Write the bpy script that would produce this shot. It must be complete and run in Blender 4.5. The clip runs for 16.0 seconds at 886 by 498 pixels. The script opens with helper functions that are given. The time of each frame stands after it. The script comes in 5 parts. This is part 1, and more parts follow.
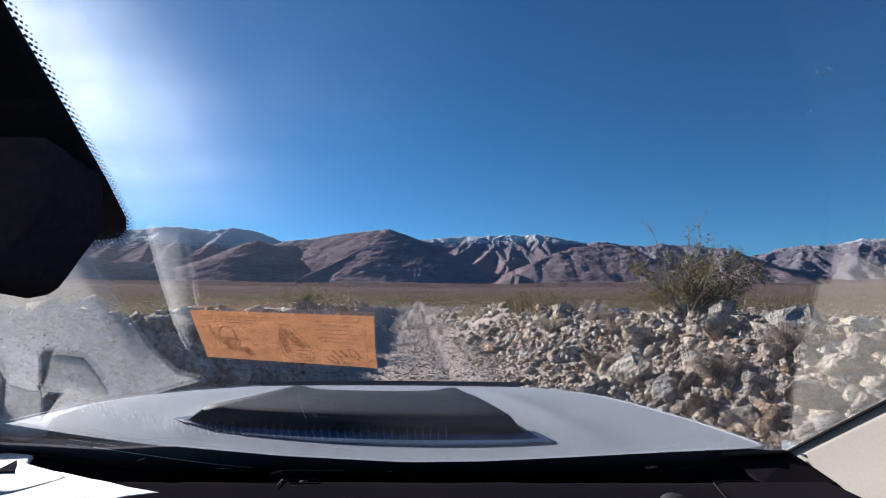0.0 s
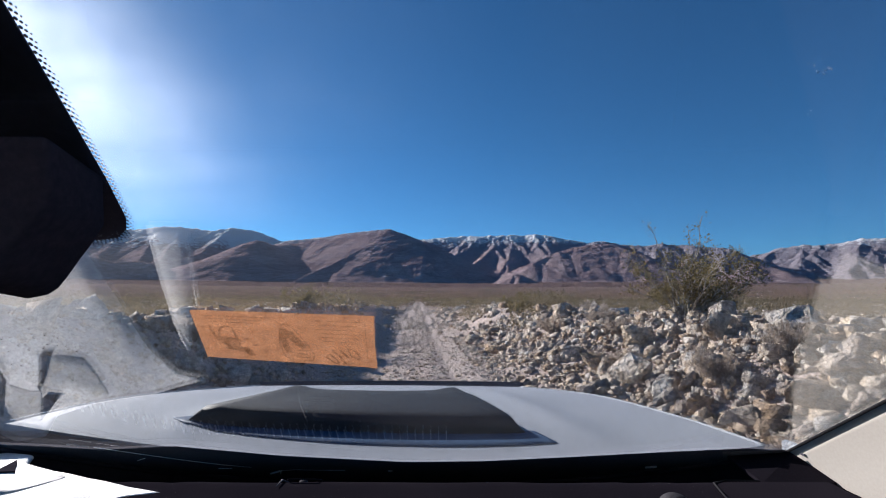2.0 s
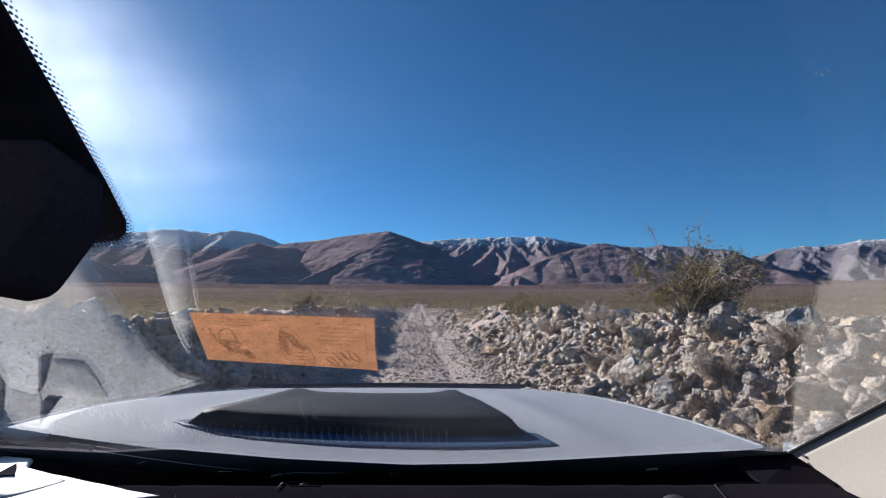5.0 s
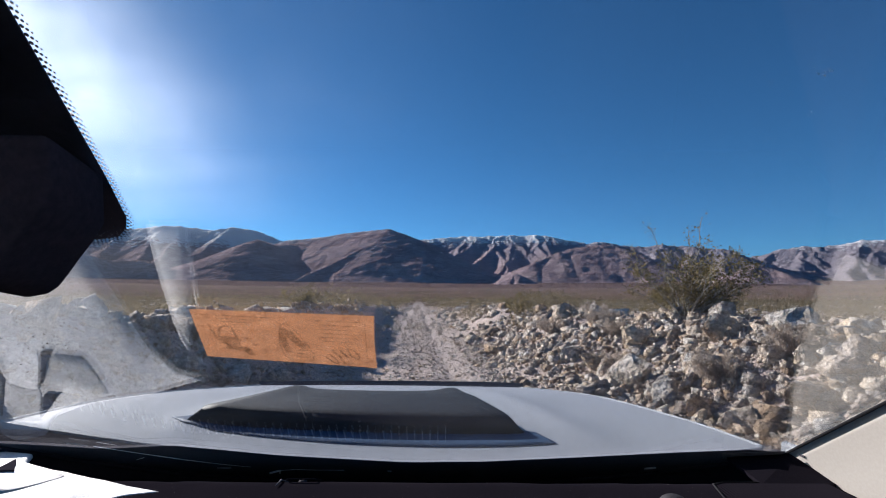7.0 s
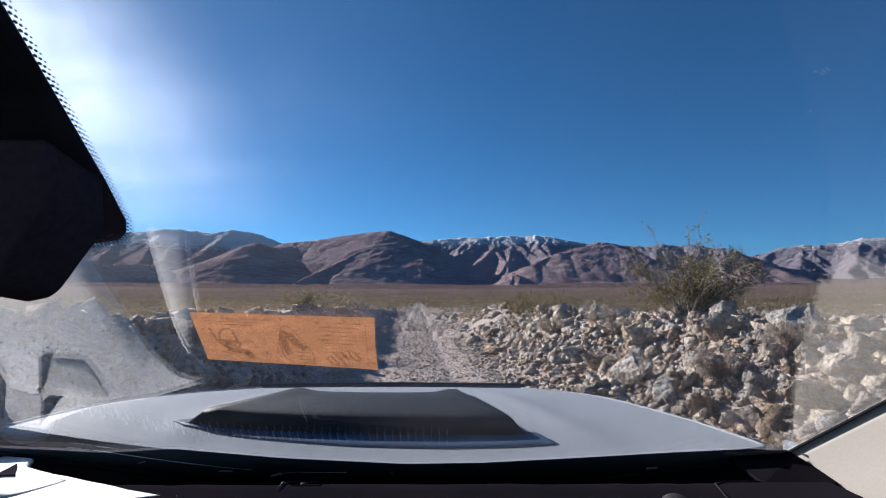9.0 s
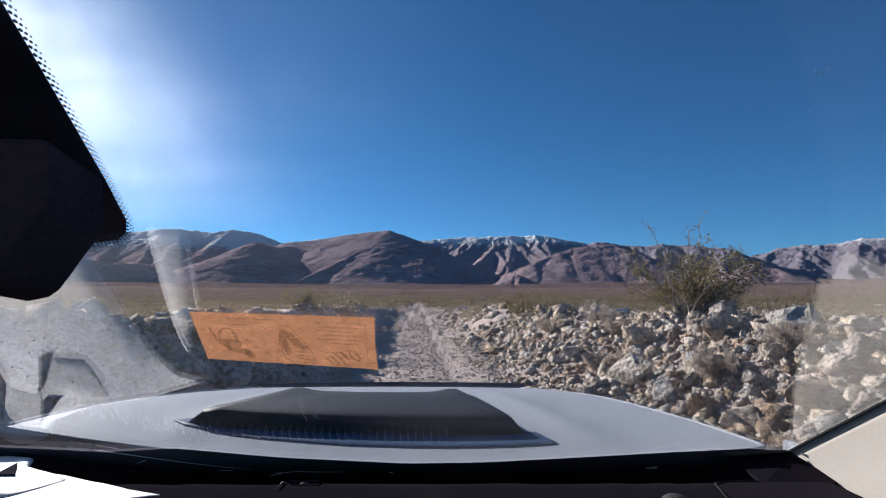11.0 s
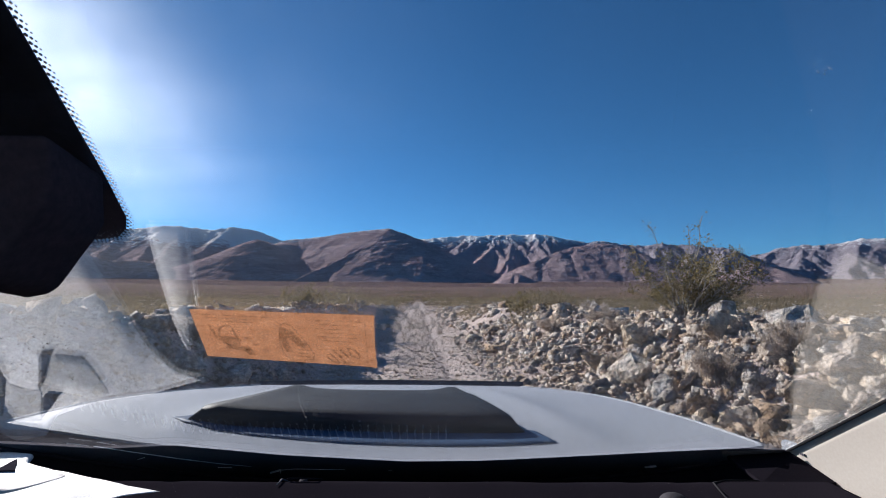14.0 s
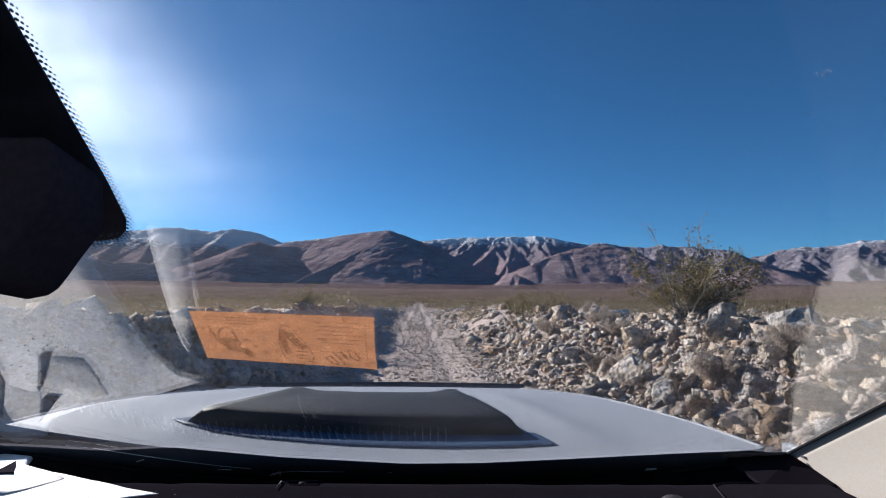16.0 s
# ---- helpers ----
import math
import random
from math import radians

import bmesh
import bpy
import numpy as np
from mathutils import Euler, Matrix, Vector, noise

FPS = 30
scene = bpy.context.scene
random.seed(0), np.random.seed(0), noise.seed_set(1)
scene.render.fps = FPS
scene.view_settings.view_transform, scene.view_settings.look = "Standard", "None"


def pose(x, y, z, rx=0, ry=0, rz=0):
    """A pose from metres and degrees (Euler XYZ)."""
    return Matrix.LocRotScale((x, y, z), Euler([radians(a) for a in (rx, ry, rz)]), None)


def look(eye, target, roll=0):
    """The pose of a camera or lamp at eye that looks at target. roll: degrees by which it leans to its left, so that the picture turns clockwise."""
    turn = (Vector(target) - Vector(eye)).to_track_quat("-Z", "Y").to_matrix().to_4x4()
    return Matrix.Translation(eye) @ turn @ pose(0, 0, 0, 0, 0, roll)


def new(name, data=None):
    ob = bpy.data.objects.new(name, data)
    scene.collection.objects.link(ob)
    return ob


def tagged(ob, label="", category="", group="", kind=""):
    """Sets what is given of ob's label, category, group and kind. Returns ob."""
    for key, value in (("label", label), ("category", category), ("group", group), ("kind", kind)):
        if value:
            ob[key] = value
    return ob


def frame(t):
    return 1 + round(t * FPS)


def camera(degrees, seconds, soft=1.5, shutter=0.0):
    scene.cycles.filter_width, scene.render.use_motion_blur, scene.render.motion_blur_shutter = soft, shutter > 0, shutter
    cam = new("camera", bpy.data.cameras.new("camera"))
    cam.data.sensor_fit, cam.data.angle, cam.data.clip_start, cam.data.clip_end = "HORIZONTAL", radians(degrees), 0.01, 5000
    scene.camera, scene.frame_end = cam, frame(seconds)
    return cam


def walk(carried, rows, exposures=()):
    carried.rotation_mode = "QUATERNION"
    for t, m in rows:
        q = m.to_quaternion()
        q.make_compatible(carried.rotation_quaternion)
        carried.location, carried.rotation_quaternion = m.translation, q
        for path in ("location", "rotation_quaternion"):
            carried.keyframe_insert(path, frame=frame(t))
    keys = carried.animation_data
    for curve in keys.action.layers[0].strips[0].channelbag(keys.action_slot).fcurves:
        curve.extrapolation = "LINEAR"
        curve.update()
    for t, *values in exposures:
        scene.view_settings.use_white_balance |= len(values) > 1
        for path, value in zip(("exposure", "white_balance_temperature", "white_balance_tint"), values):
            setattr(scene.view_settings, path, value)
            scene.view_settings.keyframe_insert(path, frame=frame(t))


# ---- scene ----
# ---- camera ----
EYE = Vector((0.0, 0.0, 1.6))
TILT = 6.5          # degrees above level
cam = camera(90, 16.0, soft=1.0)

# seconds, extra tilt and lean of the shaking mount, degrees
SHAKE = [
    (0, -0.04, 0.10), (0.5, -0.12, 0.15), (1, 0.01, -0.15), (1.5, 0.16, -0.25), (2, -0.06, 0.08), (2.5, 0.0, -0.18),
    (3, -0.10, 0.18), (3.5, 0.0, -0.18), (4, 0.61, -0.25), (4.4, 0.1, 0.0), (6.3, 0.55, -0.2), (6.5, -0.08, 0.05),
    (7, -0.03, 0.28), (7.5, -0.06, 0.08), (8, -0.06, 0.08), (8.5, 0.14, -0.13), (9, 0.12, -0.15), (11.5, 0.06, -0.08),
    (12, 0.01, 0.18), (12.5, 0.16, 0.23), (13, 0, 0), (13.5, -0.03, -0.05), (14, -0.12, 0.15), (14.5, 0, 0),
    (15, 0.10, -0.03), (15.5, 0.22, 0.15), (16, 0.12, 0.18)]


def aim(up, lean):
    a = radians(TILT + up)
    return look(EYE, EYE + Vector((0, math.cos(a), math.sin(a))), lean)


walk(cam, [(t, aim(up, lean)) for t, up, lean in SHAKE], exposures=[(0, 0.565, 5700, 12), (16, 0.565, 5700, 12)])

# ---- light ----
SUN_DIR = Vector((-0.962, 0.938, 0.552)).normalized()
world = bpy.data.worlds.new("world")
scene.world = world
world.use_nodes = True
wn, wl = world.node_tree.nodes, world.node_tree.links
wn.clear()
sky = wn.new("ShaderNodeTexSky")
sky.sky_type = "NISHITA"
sky.sun_disc = False
sky.sun_elevation = math.asin(SUN_DIR.z)
sky.sun_rotation = math.atan2(SUN_DIR.x, SUN_DIR.y)
sky.altitude = 2200
sky.air_density, sky.dust_density, sky.ozone_density = 0.9, 0.1, 3.8
bg = wn.new("ShaderNodeBackground")
bg.inputs["Strength"].default_value = 0.084
wout = wn.new("ShaderNodeOutputWorld")
tint = wn.new("ShaderNodeMix")
tint.data_type, tint.blend_type = "RGBA", "MULTIPLY"
tint.inputs[0].default_value = 1.0
tint.inputs[7].default_value = (0.665, 1.03, 1.10, 1)
wl.new(sky.outputs[0], tint.inputs[6])
wl.new(tint.outputs[2], bg.inputs[0])
wl.new(bg.outputs[0], wout.inputs[0])

sun_data = bpy.data.lights.new("sun", "SUN")
sun_data.energy, sun_data.angle, sun_data.color = 7.6, radians(0.55), (1.0, 0.88, 0.755)
sun = new("sun", sun_data)
sun.matrix_world = look(SUN_DIR * 50, (0, 0, 0))


# ---- materials ----
ROAD_LEAN = -0.055      # the road drifts to the left of straight ahead


def nodes_of(name):
    m = bpy.data.materials.new(name)
    m.use_nodes = True
    n, l = m.node_tree.nodes, m.node_tree.links
    return m, n, l, n["Principled BSDF"]


def ramp(n, stops):
    r = n.new("ShaderNodeValToRGB")
    e = r.color_ramp.elements
    while len(e) < len(stops):
        e.new(0.5)
    for el, (p, c) in zip(e, stops):
        el.position, el.color = p, (*c, 1)
    return r


def noise_node(n, l, scale, detail=5, rough=0.6, coord="Object"):
    tc = n.new("ShaderNodeTexCoord")
    t = n.new("ShaderNodeTexNoise")
    t.inputs["Scale"].default_value, t.inputs["Detail"].default_value = scale, detail
    t.inputs["Roughness"].default_value = rough
    l.new(tc.outputs[coord], t.inputs["Vector"])
    return t


def mixed(n, l, a, b, fac, mode="MIX"):
    """Colour mix of two sockets or colours."""
    x = n.new("ShaderNodeMix")
    x.data_type, x.blend_type = "RGBA", mode
    for sock, v in ((x.inputs[6], a), (x.inputs[7], b), (x.inputs[0], fac)):
        if isinstance(v, bpy.types.NodeSocket):
            l.new(v, sock)
        elif isinstance(v, (int, float)):
            sock.default_value = v
        else:
            sock.default_value = (*v, 1)
    return x.outputs[2]


def bumped(n, l, bsdf, height, strength, dist):
    b = n.new("ShaderNodeBump")
    b.inputs["Strength"].default_value, b.inputs["Distance"].default_value = strength, dist
    l.new(height, b.inputs["Height"])
    l.new(b.outputs[0], bsdf.inputs["Normal"])


def surface(name, dark, light, big, small, rough=0.7, metal=0.0, bump=0.3, dist=0.004, coord="Object", spec=0.5, coat=0.0, vary=1.0):
    """A plain surface with variation at two scales and fine relief."""
    m, n, l, p = nodes_of(name)
    a, b = noise_node(n, l, big, 4, coord=coord), noise_node(n, l, small, 6, coord=coord)
    r1 = ramp(n, [(0.3, dark), (0.7, light)])
    l.new(a.outputs[0], r1.inputs[0])
    r2 = ramp(n, [(0.3, (1 - 0.2 * vary,) * 3), (0.7, (1 + 0.12 * vary,) * 3)])
    l.new(b.outputs[0], r2.inputs[0])
    l.new(mixed(n, l, r1.outputs[0], r2.outputs[0], 1.0, "MULTIPLY"), p.inputs["Base Color"])
    p.inputs["Roughness"].default_value, p.inputs["Metallic"].default_value = rough, metal
    p.inputs["Specular IOR Level"].default_value = spec
    p.inputs["Coat Weight"].default_value = coat
    bumped(n, l, p, b.outputs[0], bump, dist)
    return m


def rock_material(name, tones, per_object):
    """Desert boulder stone: a tone for each stone, speckled grain, stained patches, cracked and pitted faces."""
    m, n, l, p = nodes_of(name)
    if per_object:
        rnd = n.new("ShaderNodeObjectInfo").outputs["Random"]
    else:
        rnd = n.new("ShaderNodeNewGeometry").outputs["Random Per Island"]
    r = ramp(n, tones)
    l.new(rnd, r.inputs[0])
    pos = n.new("ShaderNodeNewGeometry").outputs["Position"]

    def rough_noise(scale, detail, rough):
        t = n.new("ShaderNodeTexNoise")
        t.inputs["Scale"].default_value, t.inputs["Detail"].default_value, t.inputs["Roughness"].default_value = scale, detail, rough
        l.new(pos, t.inputs["Vector"])
        return t.outputs[0]

    grain, patch, stain = rough_noise(60, 6, 0.75), rough_noise(9, 6, 0.7), rough_noise(3.2, 4, 0.6)
    c = r.outputs[0]
    for height, stops in ((grain, [(0.34, (0.55, 0.54, 0.54)), (0.5, (0.98, 0.98, 0.98)), (0.68, (1.32, 1.30, 1.26))]),
                          (patch, [(0.36, (0.56, 0.53, 0.51)), (0.50, (0.95, 0.94, 0.93)), (0.64, (1.22, 1.20, 1.16))]),
                          (stain, [(0.38, (0.80, 0.74, 0.66)), (0.62, (1.10, 1.11, 1.13))])):
        q = ramp(n, stops)
        l.new(height, q.inputs[0])
        c = mixed(n, l, c, q.outputs[0], 1.0, "MULTIPLY")
    l.new(c, p.inputs["Base Color"])
    p.inputs["Roughness"].default_value = 0.92
    p.inputs["Specular IOR Level"].default_value = 0.1
    facets = n.new("ShaderNodeTexVoronoi")
    facets.inputs["Scale"].default_value = 13
    l.new(pos, facets.inputs["Vector"])
    broken = rough_noise(17, 5, 0.62)
    relief = mixed(n, l, mixed(n, l, broken, grain, 0.18), facets.outputs["Distance"], 0.35)
    bumped(n, l, p, relief, 1.0, 0.16)
    return m


ROCK_TONES = [(0.0, (0.63, 0.54, 0.45)), (0.14, (0.75, 0.67, 0.59)), (0.26, (0.46, 0.385, 0.335)), (0.38, (0.67, 0.645, 0.61)), (0.5, (0.76, 0.685, 0.60)),
              (0.60, (0.66, 0.51, 0.375)), (0.70, (0.40, 0.33, 0.285)), (0.80, (0.56, 0.52, 0.49)), (0.9, (0.69, 0.57, 0.435)), (1.0, (0.78, 0.72, 0.645))]
m_boulder = rock_material("boulder_stone", ROCK_TONES, True)
m_stones = rock_material("loose_stone", ROCK_TONES, False)


def ground_material():
    """Gravelly desert soil: dusty road tracks, stony verge, browner far plain."""
    m, n, l, p = nodes_of("desert_soil")
    fine, mid, big = noise_node(n, l, 22, 8, 0.75), noise_node(n, l, 2.1, 6, 0.65), noise_node(n, l, 0.05, 6, 0.6)
    vor = n.new("ShaderNodeTexVoronoi")
    vor.inputs["Scale"].default_value = 14
    tc = n.new("ShaderNodeTexCoord")
    l.new(tc.outputs["Object"], vor.inputs["Vector"])
    r = ramp(n, [(0.3, (0.43, 0.35, 0.31)), (0.55, (0.585, 0.49, 0.445)), (0.75, (0.69, 0.59, 0.54))])
    l.new(fine.outputs[0], r.inputs[0])
    peb = ramp(n, [(0.0, (0.72, 0.71, 0.7)), (0.5, (1.0, 1.0, 1.0)), (1.0, (1.2, 1.2, 1.19))])
    l.new(vor.outputs["Color"], peb.inputs[0])
    c = mixed(n, l, r.outputs[0], peb.outputs[0], 0.8, "MULTIPLY")
    q = ramp(n, [(0.35, (0.78, 0.76, 0.74)), (0.65, (1.1, 1.09, 1.07))])
    l.new(mid.outputs[0], q.inputs[0])
    c = mixed(n, l, c, q.outputs[0], 1.0, "MULTIPLY")
    s = ramp(n, [(0.4, (0.150, 0.108, 0.078)), (0.6, (0.205, 0.150, 0.108))])
    l.new(big.outputs[0], s.inputs[0])
    dots, drift = noise_node(n, l, 0.07, 8, 0.75), noise_node(n, l, 0.012, 5, 0.6)
    d1 = ramp(n, [(0.38, (0.45, 0.50, 0.40)), (0.52, (1.0, 1.0, 1.0)), (0.66, (1.22, 1.2, 1.15))])
    l.new(dots.outputs[0], d1.inputs[0])
    d2 = ramp(n, [(0.35, (0.80, 0.86, 0.80)), (0.65, (1.18, 1.1, 1.1))])
    l.new(drift.outputs[0], d2.inputs[0])
    plain = mixed(n, l, s.outputs[0], d1.outputs[0], 1.0, "MULTIPLY")
    plain = mixed(n, l, plain, d2.outputs[0], 1.0, "MULTIPLY")
    # the plain away from the road is browner
    geo = n.new("ShaderNodeNewGeometry")
    ln = n.new("ShaderNodeVectorMath")
    ln.operation = "LENGTH"
    l.new(geo.outputs["Position"], ln.inputs[0])
    far = n.new("ShaderNodeMapRange")
    far.inputs[1].default_value, far.inputs[2].default_value = 18, 140
    l.new(ln.outputs["Value"], far.inputs[0])
    # packed pale dust on the road, paler still in its two tracks
    sep = n.new("ShaderNodeSeparateXYZ")
    l.new(geo.outputs["Position"], sep.inputs[0])
    off = n.new("ShaderNodeMath")
    off.operation = "MULTIPLY_ADD"
    off.inputs[1].default_value = -ROAD_LEAN
    l.new(sep.outputs["Y"], off.inputs[0])
    l.new(sep.outputs["X"], off.inputs[2])
    wander = n.new("ShaderNodeMath")
    wander.operation = "MULTIPLY_ADD"
    wander.inputs[1].default_value = 0.9
    l.new(mid.outputs[0], wander.inputs[0])
    l.new(off.outputs[0], wander.inputs[2])
    side = n.new("ShaderNodeMath")
    side.operation = "ABSOLUTE"
    less = n.new("ShaderNodeMath")
    less.inputs[1].default_value = -0.45
    l.new(wander.outputs[0], less.inputs[0])
    l.new(less.outputs[0], side.inputs[0])
    band = n.new("ShaderNodeMapRange")
    band.inputs[1].default_value, band.inputs[2].default_value = 1.9, 1.35
    l.new(side.outputs[0], band.inputs[0])
    packed = mixed(n, l, c, (0.58, 0.495, 0.455), 0.5)
    mound = n.new("ShaderNodeMapRange")
    mound.inputs[1].default_value, mound.inputs[2].default_value = 0.15, 0.5
    l.new(side.outputs[0], mound.inputs[0])
    packed = mixed(n, l, c, packed, mound.outputs[0])
    # violet-brown gravel of the upper fan
    upper = n.new("ShaderNodeMapRange")
    upper.inputs[1].default_value, upper.inputs[2].default_value = 380, 1000
    l.new(ln.outputs["Value"], upper.inputs[0])
    fan_gravel = mixed(n, l, (0.205, 0.148, 0.145), d2.outputs[0], 1.0, "MULTIPLY")
    plain = mixed(n, l, plain, fan_gravel, upper.outputs[0])
    outer = mixed(n, l, c, plain, far.outputs[0])
    fade = n.new("ShaderNodeMapRange")
    fade.inputs[1].default_value, fade.inputs[2].default_value = 50, 380
    fade.inputs[3].default_value, fade.inputs[4].default_value = 1.0, 0.0
    l.new(ln.outputs["Value"], fade.inputs[0])
    road = n.new("ShaderNodeMath")
    road.operation = "MULTIPLY"
    l.new(band.outputs[0], road.inputs[0])
    l.new(fade.outputs[0], road.inputs[1])
    l.new(mixed(n, l, outer, packed, road.outputs[0]), p.inputs["Base Color"])
    p.inputs["Roughness"].default_value = 1.0
    p.inputs["Specular IOR Level"].default_value = 0.0
    hm = mixed(n, l, fine.outputs[0], vor.outputs["Distance"], 0.5)
    bumped(n, l, p, hm, 0.9, 0.06)
    # hummocks and washes of the open plain
    hum = noise_node(n, l, 0.30, 9, 0.72)
    relief = n.new("ShaderNodeBump")
    relief.inputs["Distance"].default_value = 1.3
    l.new(far.outputs[0], relief.inputs["Strength"])
    l.new(hum.outputs[0], relief.inputs["Height"])
    first = p.inputs["Normal"].links[0].from_node
    l.new(relief.outputs[0], first.inputs["Normal"])
    return m


def mountain_material():
    """Bare brown-violet slopes with gullies, paler scree, snow high up; distance haze in the colour."""
    m, n, l, p = nodes_of("mountain_rock")
    a, b = noise_node(n, l, 0.006, 8, 0.68), noise_node(n, l, 0.045, 9, 0.85)
    r = ramp(n, [(0.36, (0.40, 0.298, 0.315)), (0.5, (0.49, 0.372, 0.385)), (0.64, (0.58, 0.455, 0.46))])
    l.new(a.outputs[0], r.inputs[0])
    q = ramp(n, [(0.38, (0.60, 0.58, 0.60)), (0.5, (0.97, 0.97, 0.97)), (0.62, (1.34, 1.30, 1.26))])
    l.new(b.outputs[0], q.inputs[0])
    c = mixed(n, l, r.outputs[0], q.outputs[0], 1.0, "MULTIPLY")
    geo = n.new("ShaderNodeNewGeometry")
    sep = n.new("ShaderNodeSeparateXYZ")
    l.new(geo.outputs["Position"], sep.inputs[0])
    # distance haze put into the colour: farther slopes are paler and bluer
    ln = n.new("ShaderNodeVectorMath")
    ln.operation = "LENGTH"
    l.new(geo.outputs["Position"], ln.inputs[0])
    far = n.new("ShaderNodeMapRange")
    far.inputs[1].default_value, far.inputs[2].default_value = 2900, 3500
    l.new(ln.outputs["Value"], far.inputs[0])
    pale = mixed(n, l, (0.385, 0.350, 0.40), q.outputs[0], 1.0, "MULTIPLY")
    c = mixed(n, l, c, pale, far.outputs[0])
    # washed gravel lies where the slopes run out
    nrm = n.new("ShaderNodeSeparateXYZ")
    l.new(geo.outputs["Normal"], nrm.inputs[0])
    flat = n.new("ShaderNodeMapRange")
    flat.inputs[1].default_value, flat.inputs[2].default_value = 0.955, 0.988
    l.new(nrm.outputs["Z"], flat.inputs[0])
    c = mixed(n, l, c, mixed(n, l, (0.225, 0.165, 0.16), q.outputs[0], 0.7, "MULTIPLY"), flat.outputs[0])
    # patchy snow above a line that is lower in the west and east
    height = sep.outputs["Z"]
    for x0, x1, gain in ((-300, -1300, 128), (1300, 2800, 55)):
        mr = n.new("ShaderNodeMapRange")
        mr.inputs[1].default_value, mr.inputs[2].default_value, mr.inputs[4].default_value = x0, x1, gain
        l.new(sep.outputs["X"], mr.inputs[0])
        add = n.new("ShaderNodeMath")
        l.new(height, add.inputs[0])
        l.new(mr.outputs[0], add.inputs[1])
        height = add.outputs[0]
    patches = noise_node(n, l, 0.03, 8, 0.78)
    hi = n.new("ShaderNodeMath")
    hi.operation = "MULTIPLY_ADD"
    hi.inputs[1].default_value = 520
    l.new(patches.outputs[0], hi.inputs[0])
    l.new(height, hi.inputs[2])
    sn = n.new("ShaderNodeMapRange")
    sn.inputs[1].default_value, sn.inputs[2].default_value = 708, 730
    sn.inputs[4].default_value = 1.0
    l.new(hi.outputs[0], sn.inputs[0])
    l.new(mixed(n, l, c, (0.90, 0.91, 0.93), sn.outputs[0]), p.inputs["Base Color"])
    p.inputs["Roughness"].default_value = 0.95
    p.inputs["Specular IOR Level"].default_value = 0.0
    crags = noise_node(n, l, 0.014, 9, 0.72)
    bumped(n, l, p, mixed(n, l, b.outputs[0], crags.outputs[0], 0.6), 1.0, 60)
    return m


def leaf_material(name, tones):
    m, n, l, p = nodes_of(name)
    geo = n.new("ShaderNodeNewGeometry")
    r = ramp(n, tones)
    l.new(geo.outputs["Random Per Island"], r.inputs[0])
    l.new(r.outputs[0], p.inputs["Base Color"])
    p.inputs["Roughness"].default_value = 0.7
    p.inputs["Specular IOR Level"].default_value = 0.2
    tr = n.new("ShaderNodeBsdfTranslucent")
    l.new(r.outputs[0], tr.inputs[0])
    mx = n.new("ShaderNodeMixShader")
    mx.inputs[0].default_value = 0.42
    l.new(p.outputs[0], mx.inputs[1])
    l.new(tr.outputs[0], mx.inputs[2])
    l.new(mx.outputs[0], n["Material Output"].inputs[0])
    return m


